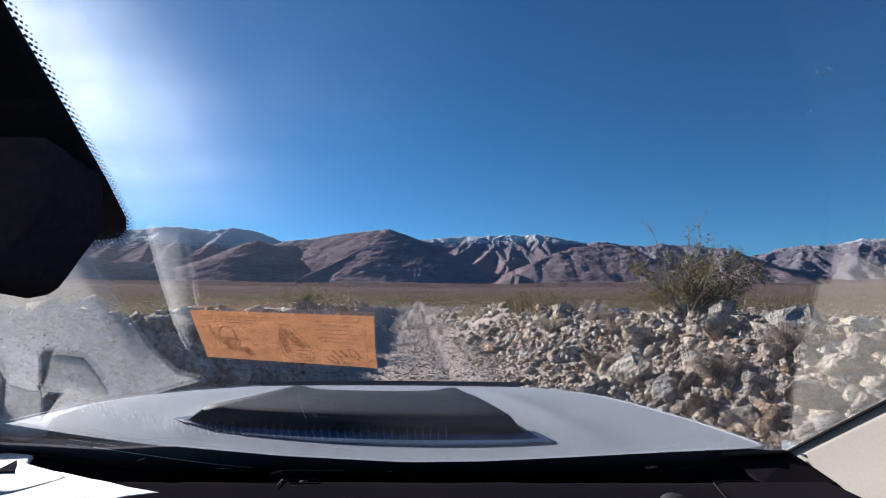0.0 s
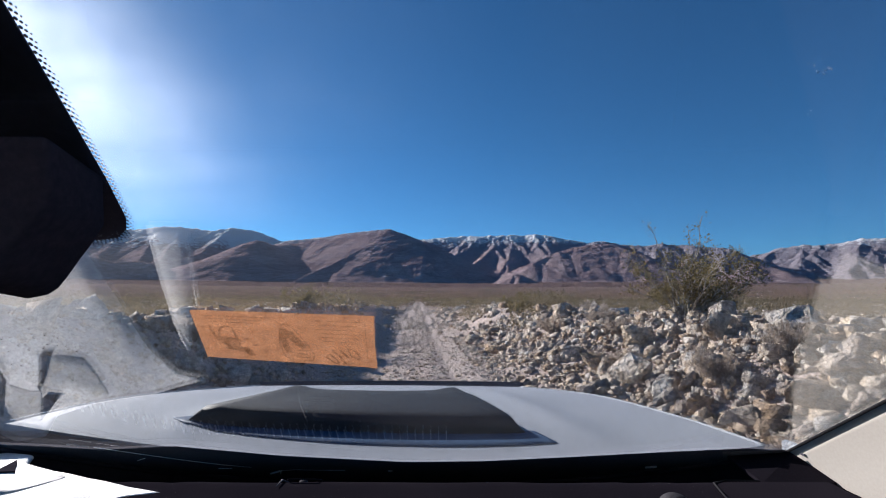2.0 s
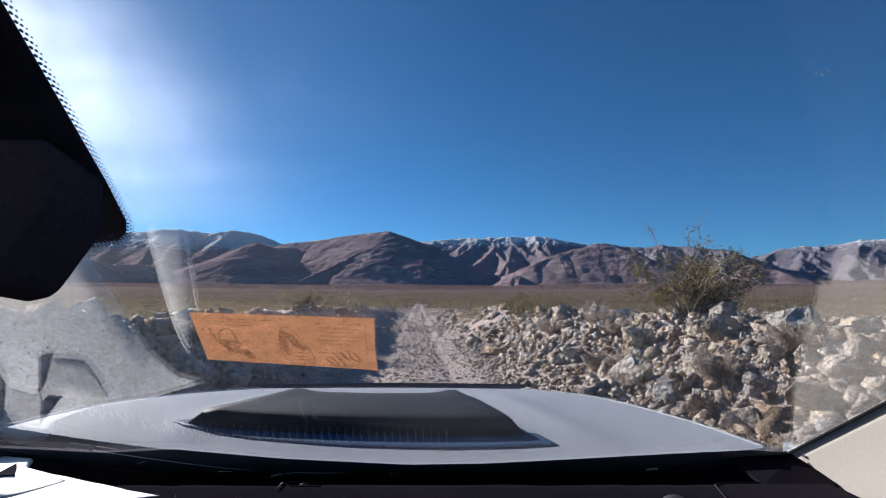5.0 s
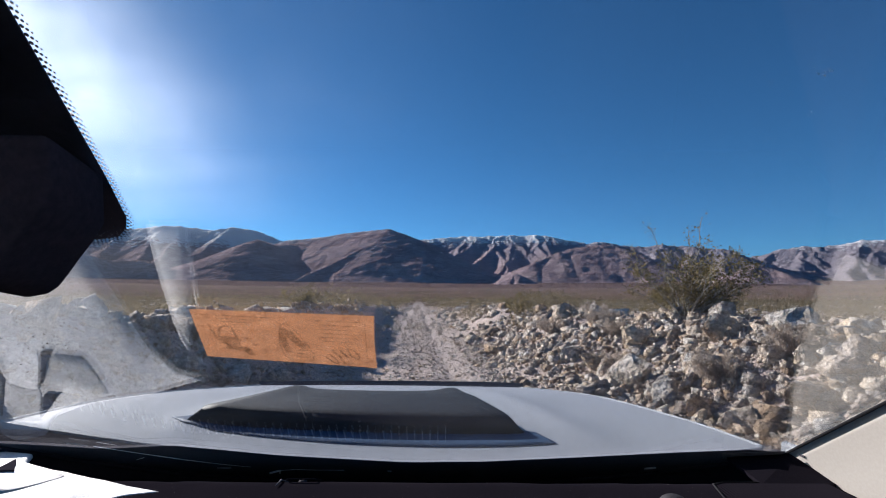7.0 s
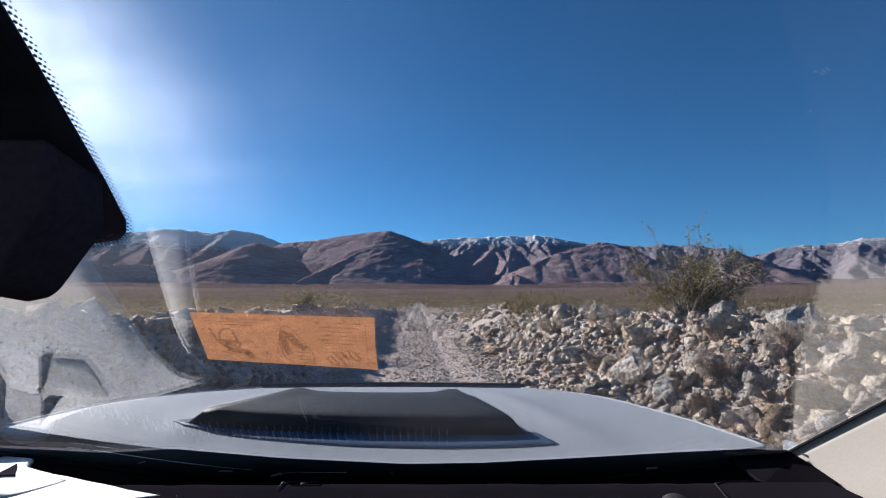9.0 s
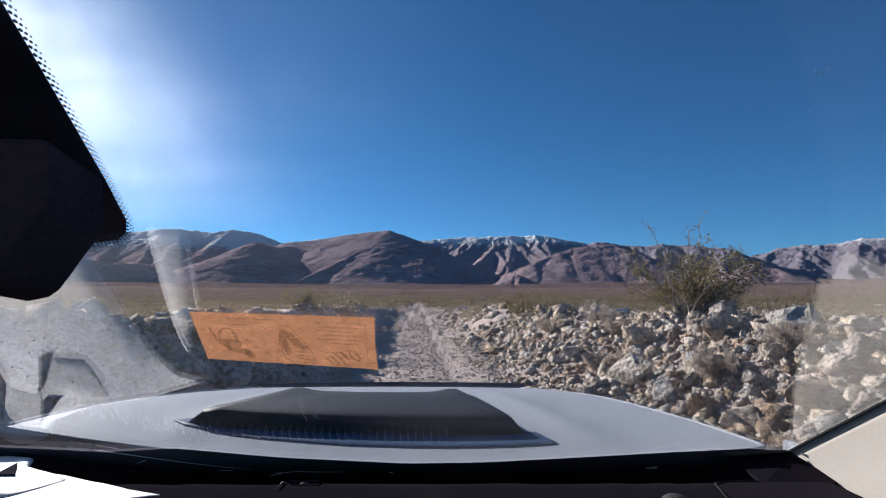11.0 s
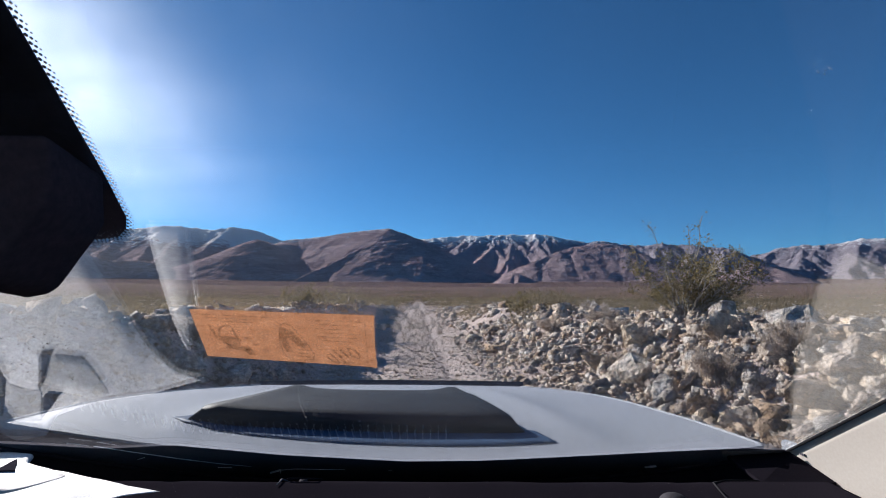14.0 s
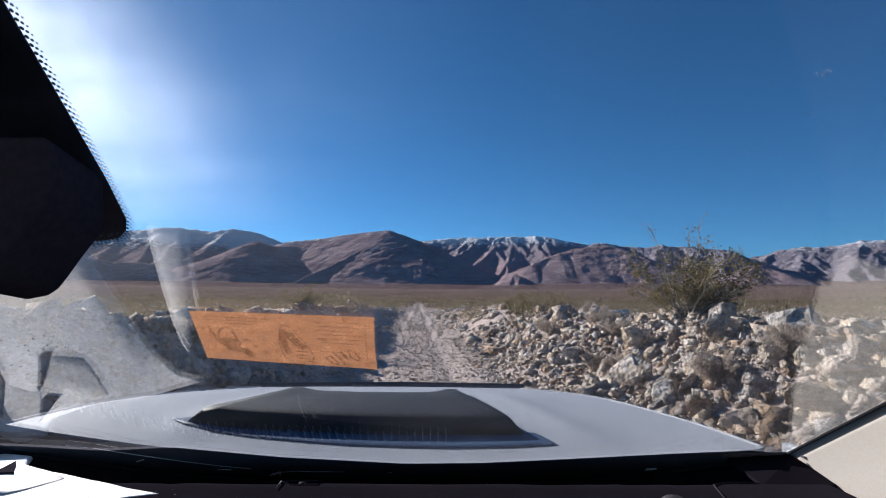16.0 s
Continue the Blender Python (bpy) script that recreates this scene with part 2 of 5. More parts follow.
def glass_material(name, dust, tint=(0.97, 0.985, 0.98)):
    """Clear laminated glass: Fresnel gloss over a clear pane, with a thin film of road dust that spreads light forward."""
    m, n, l, p = nodes_of(name)
    n.remove(p)
    clear = n.new("ShaderNodeBsdfTransparent")
    clear.inputs[0].default_value = (*tint, 1)
    gloss = n.new("ShaderNodeBsdfGlossy")
    gloss.inputs["Roughness"].default_value = 0.0
    lw = n.new("ShaderNodeLayerWeight")
    lw.inputs["Blend"].default_value = 0.5
    p5 = n.new("ShaderNodeMath")
    p5.operation = "POWER"
    p5.inputs[1].default_value = 5
    l.new(lw.outputs["Facing"], p5.inputs[0])
    fr = n.new("ShaderNodeMath")
    fr.operation = "MULTIPLY_ADD"
    fr.inputs[1].default_value, fr.inputs[2].default_value = 0.825, 0.175
    l.new(p5.outputs[0], fr.inputs[0])
    mx = n.new("ShaderNodeMixShader")
    l.new(fr.outputs[0], mx.inputs[0])
    l.new(clear.outputs[0], mx.inputs[1])
    l.new(gloss.outputs[0], mx.inputs[2])
    lobes = []
    for rough, ior in ((0.8, 1.14), (1.0, 1.54)):
        lobe = n.new("ShaderNodeBsdfRefraction")
        lobe.distribution = "BECKMANN"
        lobe.inputs["Color"].default_value = (0.90, 0.955, 1.0, 1)
        lobe.inputs["Roughness"].default_value, lobe.inputs["IOR"].default_value = rough, ior
        lobes.append(lobe)
    film = n.new("ShaderNodeMixShader")
    film.inputs[0].default_value = 0.95
    l.new(lobes[0].outputs[0], film.inputs[1])
    l.new(lobes[1].outputs[0], film.inputs[2])
    streak = noise_node(n, l, 9, 6, 0.7)
    amount = n.new("ShaderNodeMapRange")
    amount.inputs[1].default_value, amount.inputs[2].default_value = 0.25, 0.75
    amount.inputs[3].default_value, amount.inputs[4].default_value = dust * 0.6, dust * 1.5
    l.new(streak.outputs[0], amount.inputs[0])
    # the film thins out towards the lower left of the pane
    tc = n.new("ShaderNodeTexCoord")
    sep = n.new("ShaderNodeSeparateXYZ")
    l.new(tc.outputs["Object"], sep.inputs[0])
    arc = None
    for axis, a0, a1 in (("X", -0.06, -0.20), ("Y", 0.355, 0.41)):
        mr = n.new("ShaderNodeMapRange")
        mr.interpolation_type = "SMOOTHSTEP"
        mr.inputs[1].default_value, mr.inputs[2].default_value = a0, a1
        l.new(sep.outputs[axis], mr.inputs[0])
        if arc:
            mul = n.new("ShaderNodeMath")
            mul.operation = "MULTIPLY"
            l.new(arc, mul.inputs[0])
            l.new(mr.outputs[0], mul.inputs[1])
            arc = mul.outputs[0]
        else:
            arc = mr.outputs[0]
    keep = n.new("ShaderNodeMath")
    keep.operation = "MULTIPLY_ADD"
    keep.inputs[1].default_value, keep.inputs[2].default_value = -0.80, 1.0
    l.new(arc, keep.inputs[0])
    # faint arcs that the wiper blade has drawn round its pivot
    span = n.new("ShaderNodeVectorMath")
    span.operation = "DISTANCE"
    span.inputs[1].default_value = (-0.15, 1.15, -0.47)
    l.new(tc.outputs["Object"], span.inputs[0])
    rings = n.new("ShaderNodeTexNoise")
    rings.noise_dimensions = "1D"
    rings.inputs["Scale"].default_value, rings.inputs["Detail"].default_value = 26, 6
    l.new(span.outputs["Value"], rings.inputs["W"])
    lines = n.new("ShaderNodeMapRange")
    lines.inputs[1].default_value, lines.inputs[2].default_value = 0.3, 0.7
    lines.inputs[3].default_value, lines.inputs[4].default_value = 0.86, 1.14
    l.new(rings.outputs[0], lines.inputs[0])
    arcs = n.new("ShaderNodeMath")
    arcs.operation = "MULTIPLY"
    l.new(amount.outputs[0], arcs.inputs[0])
    l.new(lines.outputs[0], arcs.inputs[1])
    coat = n.new("ShaderNodeMath")
    coat.operation = "MULTIPLY"
    l.new(arcs.outputs[0], coat.inputs[0])
    l.new(keep.outputs[0], coat.inputs[1])
    filmed = n.new("ShaderNodeMixShader")
    l.new(coat.outputs[0], filmed.inputs[0])
    l.new(mx.outputs[0], filmed.inputs[1])
    l.new(film.outputs[0], filmed.inputs[2])
    l.new(filmed.outputs[0], n["Material Output"].inputs[0])
    return m


m_ground = ground_material()
m_mountain = mountain_material()
m_creosote = leaf_material("creosote_leaf", [(0, (0.085, 0.07, 0.026)), (0.4, (0.155, 0.125, 0.046)), (0.75, (0.235, 0.185, 0.078)), (1, (0.35, 0.27, 0.14))])
m_far_leaf = leaf_material("far_shrub_leaf", [(0, (0.13, 0.105, 0.062)), (0.5, (0.20, 0.160, 0.095)), (1, (0.32, 0.255, 0.165))])
m_dry = leaf_material("dry_twig", [(0, (0.30, 0.245, 0.195)), (0.5, (0.43, 0.36, 0.30)), (1, (0.56, 0.49, 0.42))])
m_stem = surface("shrub_stem", (0.20, 0.17, 0.14), (0.40, 0.36, 0.30), 6, 60, 0.85)
m_white = surface("white_car_paint", (0.385, 0.40, 0.43), (0.44, 0.455, 0.485), 2, 90, 0.5, bump=0.006, dist=0.001, spec=0.10, vary=0.2)
m_black = surface("black_satin_plastic", (0.017, 0.020, 0.024), (0.030, 0.034, 0.039), 5, 120, 0.6, bump=0.08, dist=0.001, spec=0.18)
m_matt = surface("black_matt_plastic", (0.070, 0.068, 0.080), (0.095, 0.093, 0.108), 6, 200, 0.8, bump=0.15, dist=0.0008, spec=0.08)
m_pad = surface("pale_grained_vinyl", (0.78, 0.77, 0.75), (0.84, 0.83, 0.81), 3, 260, 0.62, bump=0.35, dist=0.0012)
m_pale = surface("pale_bezel_vinyl", (0.56, 0.56, 0.55), (0.62, 0.62, 0.61), 3, 260, 0.5, bump=0.2, dist=0.001)
m_panel = surface("switch_panel_vinyl", (0.34, 0.34, 0.33), (0.40, 0.40, 0.39), 3, 260, 0.7, bump=0.35, dist=0.0012)
m_leather = surface("dark_leather_grain", (0.030, 0.029, 0.032), (0.055, 0.053, 0.058), 40, 300, 0.9, bump=0.6, dist=0.0015, spec=0.03, vary=1.6)
m_grey = surface("light_grey_vinyl", (0.66, 0.655, 0.64), (0.73, 0.725, 0.71), 3, 260, 0.7, bump=0.35, dist=0.0012)
m_dash = surface("charcoal_grained_vinyl", (0.008, 0.0072, 0.010), (0.012, 0.0105, 0.014), 3, 260, 0.9, bump=0.3, dist=0.001, spec=0.0)
m_cowl = surface("dull_black_rubber", (0.022, 0.020, 0.026), (0.032, 0.029, 0.036), 6, 120, 0.9, bump=0.1, dist=0.001, spec=0.0)
m_beige = surface("beige_trim_plastic", (0.29, 0.268, 0.235), (0.33, 0.308, 0.272), 3, 220, 0.6, bump=0.03, dist=0.0005, vary=0.35)
m_cloth = surface("grey_headliner_cloth", (0.52, 0.50, 0.48), (0.60, 0.58, 0.55), 4, 300, 0.95, bump=0.4, dist=0.001)
m_rubber = surface("black_rubber", (0.014, 0.014, 0.016), (0.020, 0.020, 0.022), 6, 120, 0.9, spec=0.05)
m_mirror = surface("black_mirror_plastic", (0.034, 0.029, 0.038), (0.042, 0.037, 0.047), 6, 160, 0.95, spec=0.0)
# shadow of the scoop on the white bonnet, as a dark blue colour
m_scoop_shadow = surface("scoop_shadow_blue", (0.055, 0.095, 0.175), (0.075, 0.125, 0.22), 5, 90, 0.6, bump=0.02, dist=0.001, spec=0.08)
m_plate = surface("dull_grey_film", (0.10, 0.095, 0.10), (0.13, 0.125, 0.13), 9, 120, 0.8, bump=0.05, dist=0.0005, spec=0.1)
m_alloy = surface("grey_alloy", (0.45, 0.45, 0.46), (0.55, 0.55, 0.56), 5, 90, 0.35, metal=0.9, bump=0.05)
m_glass = glass_material("windscreen_glass", 0.0113)
m_side_glass = glass_material("side_glass", 0.004)
m_mud = leaf_material("dried_mud", [(0, (0.055, 0.047, 0.040)), (1, (0.10, 0.085, 0.070))])


def dusted(m, scale, size, colour):
    """Sprinkles small pale dust specks over a material."""
    n, l = m.node_tree.nodes, m.node_tree.links
    p = n["Principled BSDF"]
    old = p.inputs["Base Color"].links[0].from_socket
    tc, v = n.new("ShaderNodeTexCoord"), n.new("ShaderNodeTexVoronoi")
    v.inputs["Scale"].default_value, v.inputs["Randomness"].default_value = scale, 1.0
    l.new(tc.outputs["Object"], v.inputs["Vector"])
    dot = n.new("ShaderNodeMapRange")
    dot.inputs[1].default_value, dot.inputs[2].default_value = size, size * 0.4
    l.new(v.outputs["Distance"], dot.inputs[0])
    some = noise_node(n, l, 9, 3, 0.6)
    few = n.new("ShaderNodeMapRange")
    few.inputs[1].default_value, few.inputs[2].default_value, few.inputs[4].default_value = 0.45, 0.6, 0.75
    l.new(some.outputs[0], few.inputs[0])
    both = n.new("ShaderNodeMath")
    both.operation = "MULTIPLY"
    l.new(dot.outputs[0], both.inputs[0])
    l.new(few.outputs[0], both.inputs[1])
    l.new(mixed(n, l, old, colour, both.outputs[0]), p.inputs["Base Color"])


dusted(m_black, 34, 0.13, (0.40, 0.37, 0.33))
dusted(m_dash, 70, 0.07, (0.25, 0.23, 0.20))


def ink_material():
    """Worn print that lets part of the light through."""
    m, n, l, p = nodes_of("faded_brown_ink")
    a = noise_node(n, l, 160, 4, 0.7)
    r = ramp(n, [(0.35, (0.10, 0.08, 0.045)), (0.65, (0.18, 0.145, 0.08))])
    l.new(a.outputs[0], r.inputs[0])
    l.new(r.outputs[0], p.inputs["Base Color"])
    p.inputs["Roughness"].default_value = 0.8
    clear, mx = n.new("ShaderNodeBsdfTransparent"), n.new("ShaderNodeMixShader")
    w = ramp(n, [(0.35, (0.42, 0.42, 0.42)), (0.66, (0.82, 0.82, 0.82))])
    l.new(a.outputs[0], w.inputs[0])
    l.new(w.outputs[0], mx.inputs[0])
    l.new(p.outputs[0], mx.inputs[1])
    l.new(clear.outputs[0], mx.inputs[2])
    l.new(mx.outputs[0], n["Material Output"].inputs[0])
    return m


m_ink = ink_material()


def sticker_material():
    """Translucent orange paper, lit from behind."""
    m, n, l, p = nodes_of("orange_translucent_paper")
    a = noise_node(n, l, 30, 6, 0.7)
    r = ramp(n, [(0.25, (0.43, 0.265, 0.165)), (0.7, (0.58, 0.375, 0.245))])
    l.new(a.outputs[0], r.inputs[0])
    l.new(r.outputs[0], p.inputs["Base Color"])
    p.inputs["Roughness"].default_value = 0.6
    tr, clear = n.new("ShaderNodeBsdfTranslucent"), n.new("ShaderNodeBsdfTransparent")
    l.new(r.outputs[0], tr.inputs[0])
    clear.inputs[0].default_value = (0.97, 0.76, 0.60, 1)
    m1, m2 = n.new("ShaderNodeMixShader"), n.new("ShaderNodeMixShader")
    m1.inputs[0].default_value = 0.6
    # creases and worn flecks where the sheet is thinner
    flecks = noise_node(n, l, 75, 5, 0.75)
    thin = ramp(n, [(0.30, (0.55, 0.55, 0.55)), (0.55, (0.67, 0.67, 0.67)), (0.70, (0.92, 0.92, 0.92))])
    l.new(flecks.outputs[0], thin.inputs[0])
    l.new(thin.outputs[0], m2.inputs[0])
    l.new(p.outputs[0], m1.inputs[1])
    l.new(tr.outputs[0], m1.inputs[2])
    l.new(m1.outputs[0], m2.inputs[1])
    l.new(clear.outputs[0], m2.inputs[2])
    l.new(m2.outputs[0], n["Material Output"].inputs[0])
    return m


m_sticker = sticker_material()


# ---- mesh helpers ----
def mesh_object(name, verts, faces, material, parent=None, label="", smooth=False):
    me = bpy.data.meshes.new(name)
    me.from_pydata([tuple(v) for v in verts], [], faces)
    me.materials.append(material)
    if smooth:
        me.polygons.foreach_set("use_smooth", [True] * len(me.polygons))
    me.update()
    ob = new(name, me)
    if parent:
        ob.parent = parent
    if label:
        ob["label"] = label
    return ob


def part(name, bm, material, parent, label="", smooth=False):
    """Links a bmesh as one mesh object under a thing or a part."""
    bmesh.ops.recalc_face_normals(bm, faces=bm.faces)
    me = bpy.data.meshes.new(name)
    bm.to_mesh(me)
    bm.free()
    me.materials.append(material)
    if smooth:
        me.polygons.foreach_set("use_smooth", [True] * len(me.polygons))
    ob = new(name, me)
    ob.parent = parent
    if label:
        ob["label"] = label
    return ob


def slab(bm, ring, thick):
    """A closed plate: the ring of points and its copy moved by thick."""
    lo = [bm.verts.new(Vector(p)) for p in ring]
    hi = [bm.verts.new(Vector(p) + Vector(thick)) for p in ring]
    bm.faces.new(lo)
    bm.faces.new(hi[::-1])
    for i in range(len(ring)):
        j = (i + 1) % len(ring)
        bm.faces.new((lo[i], lo[j], hi[j], hi[i]))


def box(bm, lo, hi, bevel=0.0):
    lo, hi = Vector(lo), Vector(hi)
    g = bmesh.ops.create_cube(bm, size=1.0, matrix=Matrix.Translation((lo + hi) / 2) @ Matrix.Diagonal((*(hi - lo), 1)))
    if bevel:
        edges = list({e for v in g["verts"] for e in v.link_edges})
        bmesh.ops.bevel(bm, geom=edges, offset=bevel, segments=3, affect="EDGES", profile=0.5)


def tube(bm, pts, radii, sides=5):
    rings = []
    for i, p in enumerate(pts):
        d = (pts[min(i + 1, len(pts) - 1)] - pts[max(i - 1, 0)]).normalized()
        a = d.orthogonal().normalized()
        b = d.cross(a)
        rings.append([bm.verts.new(p + radii[i] * (a * math.cos(2 * math.pi * k / sides) + b * math.sin(2 * math.pi * k / sides))) for k in range(sides)])
    for r0, r1 in zip(rings, rings[1:]):
        for k in range(sides):
            bm.faces.new((r0[k], r0[(k + 1) % sides], r1[(k + 1) % sides], r1[k]))
    bm.faces.new(rings[0][::-1])
    bm.faces.new(rings[-1])


def lerp(a, b, t):
    return a + (b - a) * t


# ---- the land ----


def sstep(a, b, x):
    t = np.clip((x - a) / (b - a), 0, 1)
    return t * t * (3 - 2 * t)


def fan(r):
    """The valley floor: level near the road, then a slope up to the mountains."""
    return 0.030 * np.clip(r - 180, 0, None) * sstep(180, 900, r) + 0.0


def land(x, y):
    """Height of the ground at x, y (arrays): road with two ruts, stony berms, uneven plain."""
    r = np.hypot(x, y)
    q = x - ROAD_LEAN * y
    fade = 1 - 0.72 * sstep(18, 70, y) - 0.1 * sstep(70, 160, y)
    wob = 0.35 * np.sin(0.21 * y + 1.0) + 0.2 * np.sin(0.53 * y)
    right = 1.0 * np.exp(-((q - 4.6 - wob) / 1.75) ** 2) * fade
    left = 1.25 * np.exp(-((q + 3.5 + 0.6 * wob) / 1.0) ** 2) * fade
    plain = 0.42 * sstep(2.2, 7.0, np.abs(q)) * fade
    ruts = -0.07 * (np.exp(-((q - 0.75) / 0.22) ** 2) + np.exp(-((q + 0.85) / 0.22) ** 2))
    rough = sstep(1.2, 2.6, np.abs(q))
    bumps = 0.09 * np.sin(1.9 * x + 0.7 * y) * np.sin(1.3 * y - 0.6 * x) + 0.05 * np.sin(3.7 * x - 1.1) * np.sin(3.1 * y + 0.4)
    wide = 0.35 * np.sin(0.051 * x + 0.8) * np.sin(0.043 * y) * sstep(25, 120, r)
    return right + left + plain + ruts + rough * bumps * (1 - sstep(60, 160, r)) + wide + fan(r)


def land_at(x, y):
    return float(land(np.array([x]), np.array([y]))[0])


def grid_faces(nu, nv, wrap=False):
    f = []
    for i in range(nv - 1):
        for j in range(nu if wrap else nu - 1):
            k = (j + 1) % nu
            f.append((i * nu + j, i * nu + k, (i + 1) * nu + k, (i + 1) * nu + j))
    return f


def build_ground():
    rings = np.concatenate([np.linspace(0.4, 30, 150), 30 * (4900 / 30) ** (np.arange(1, 111) / 110)])
    az = np.linspace(0, 2 * math.pi, 480, endpoint=False)
    rr, aa = np.meshgrid(rings, az, indexing="ij")
    x, y = rr * np.sin(aa), rr * np.cos(aa)
    z = land(x, y)
    verts = np.stack([x.ravel(), y.ravel(), z.ravel()], 1)
    faces = grid_faces(480, 260, True)
    faces.append(tuple(range(480))[::-1])
    ob = mesh_object("ground", verts.tolist(), faces, m_ground, smooth=True)
    tagged(ob, "pale stony desert floor with a two-track dirt road", "ground", kind="structure")


build_ground()

# crests and spurs of the front hills: rows of bearing in degrees, slope of the sight line, distance
# the main peak, its crest to both sides and four spurs towards the valley
MAIN_HILL = [
    [(-19.7, 0.1243, 2950), (-16.2, 0.1318, 2900), (-12.5, 0.1442, 2850), (-9.7, 0.1520, 2800), (-7.1, 0.1582, 2750), (-4.6, 0.1433, 2650), (-2.1, 0.1268, 2560), (1.1, 0.0959, 2430), (4.0, 0.0726, 2330), (7.8, 0.0418, 2200)],
    [(-7.1, 0.1582, 2750), (-7.6, 0.1232, 2600), (-8.5, 0.0821, 2420), (-10.2, 0.0377, 2220)],
    [(-4.9, 0.1445, 2670), (-4.4, 0.1136, 2500), (-3.7, 0.0829, 2350), (-4.4, 0.0382, 2160)],
    [(-2.1, 0.1268, 2560), (-1.5, 0.0984, 2420), (0.0, 0.0702, 2300), (0.9, 0.0383, 2180)],
    [(-9.7, 0.1520, 2800), (-10.9, 0.1220, 2650), (-12.6, 0.0898, 2500), (-14.6, 0.0519, 2300)]]
# western foothill
WEST_HILL = [
    [(-22.9, 0.1228, 2600), (-25.9, 0.0886, 2480), (-28.1, 0.0552, 2350), (-29.8, 0.0300, 2200)],
    [(-22.9, 0.1228, 2600), (-20.4, 0.1116, 2700), (-18.3, 0.1180, 2850), (-16.2, 0.1318, 2900)],
    [(-22.9, 0.1228, 2600), (-23.7, 0.0902, 2430), (-25.1, 0.0566, 2300), (-25.8, 0.0311, 2150)],
    [(-21.2, 0.1135, 2660), (-21.3, 0.0858, 2480), (-22.2, 0.0579, 2330), (-22.3, 0.0320, 2180)],
    [(-39.4, 0.0760, 2500), (-36.7, 0.0666, 2450), (-34.2, 0.0697, 2450), (-32.4, 0.0614, 2400), (-30.5, 0.0320, 2250)],
    [(-43.2, 0.0812, 2600), (-39.4, 0.0760, 2500)]]
# brown eastern foothill
EAST_HILL = [
    [(8.2, 0.0443, 2150), (11.6, 0.0826, 2280), (14.7, 0.1039, 2400), (17.0, 0.1139, 2480), (20.3, 0.1190, 2560), (21.6, 0.1132, 2540), (23.9, 0.0936, 2450), (26.4, 0.0686, 2350), (28.7, 0.0482, 2260), (30.8, 0.0351, 2180)],
    [(17.0, 0.1139, 2480), (16.1, 0.0798, 2300), (15.5, 0.0578, 2200), (15.2, 0.0370, 2120)],
    [(21.3, 0.1146, 2540), (21.8, 0.0854, 2360), (21.3, 0.0583, 2230), (22.0, 0.0344, 2130)],
    [(8.2, 0.0480, 2080), (9.4, 0.0579, 2080), (11.0, 0.0414, 2060)]]
# low eastern knolls
KNOLLS = [
    [(27.5, 0.0623, 2500), (28.6, 0.0729, 2500), (30.1, 0.0674, 2500), (31.9, 0.0423, 2400)],
    [(32.3, 0.0399, 2150), (34.0, 0.0582, 2220), (35.2, 0.0689, 2280), (36.2, 0.0628, 2280), (37.6, 0.0506, 2220), (39.5, 0.0315, 2150)],
    [(35.2, 0.0689, 2280), (34.9, 0.0492, 2160), (35.1, 0.0334, 2080)]]
FOOTHILLS = MAIN_HILL + WEST_HILL + EAST_HILL + KNOLLS
# bearing and slope of the snowy crest lines behind
CREST_LEFT = [(-46.9, 0.0761), (-42.5, 0.0964), (-38.7, 0.1152), (-34.6, 0.1312), (-31.9, 0.1409), (-30.2, 0.1366), (-28.7, 0.1386), (-27.6, 0.1367), (-26.8, 0.1434), (-24.9, 0.1446), (-22.7, 0.1374), (-21.1, 0.1293), (-19.2, 0.1051)]
CREST_BACK = [(-20.5, 0.0922), (-17.8, 0.1258), (-15.3, 0.1349), (-11.1, 0.1372), (-6.0, 0.1313), (-2.1, 0.1346), (2.1, 0.1411), (5.0, 0.1419), (8.1, 0.1423), (12.7, 0.1428), (14.8, 0.1327), (17.9, 0.1207), (19.7, 0.1243), (21.6, 0.1156), (24.1, 0.1087), (26.2, 0.1127), (29.3, 0.1062), (31.5, 0.0983), (31.9, 0.1022), (33.9, 0.0839), (35.4, 0.0803)]
CREST_EAST = [(33.0, 0.0696), (35.4, 0.0824), (36.6, 0.0853), (38.0, 0.0959), (39.3, 0.0951), (40.6, 0.0914), (42.5, 0.0945), (44.1, 0.1013), (45.7, 0.0941), (48.1, 0.0830)]

def gradient_noise(x, y, seed):
    """Smooth noise between about -1 and 1 at the places x, y (arrays)."""
    table = np.random.RandomState(seed).rand(64, 64) * 2 * math.pi
    ix, iy = np.floor(x).astype(int), np.floor(y).astype(int)
    fx, fy = x - ix, y - iy
    ux, uy = fx * fx * fx * (fx * (6 * fx - 15) + 10), fy * fy * fy * (fy * (6 * fy - 15) + 10)

    def corner(i, j):
        a = table[(ix + i) % 64, (iy + j) % 64]
        return np.cos(a) * (fx - i) + np.sin(a) * (fy - j)

    low = corner(0, 0) + (corner(1, 0) - corner(0, 0)) * ux
    high = corner(0, 1) + (corner(1, 1) - corner(0, 1)) * ux
    return 1.5 * (low + (high - low) * uy)


def gullies(x, y, size, octaves, seed):
    """Branching gullies: 0 on the ribs, down to -1 in the beds."""
    total, weight, amp = 0, 0, 1.0
    for k in range(octaves):
        total = total - amp * np.abs(gradient_noise(x / size, y / size, seed + k)) ** 0.8
        weight, amp, size = weight + amp, amp * 0.55, size * 0.5
    return total / weight


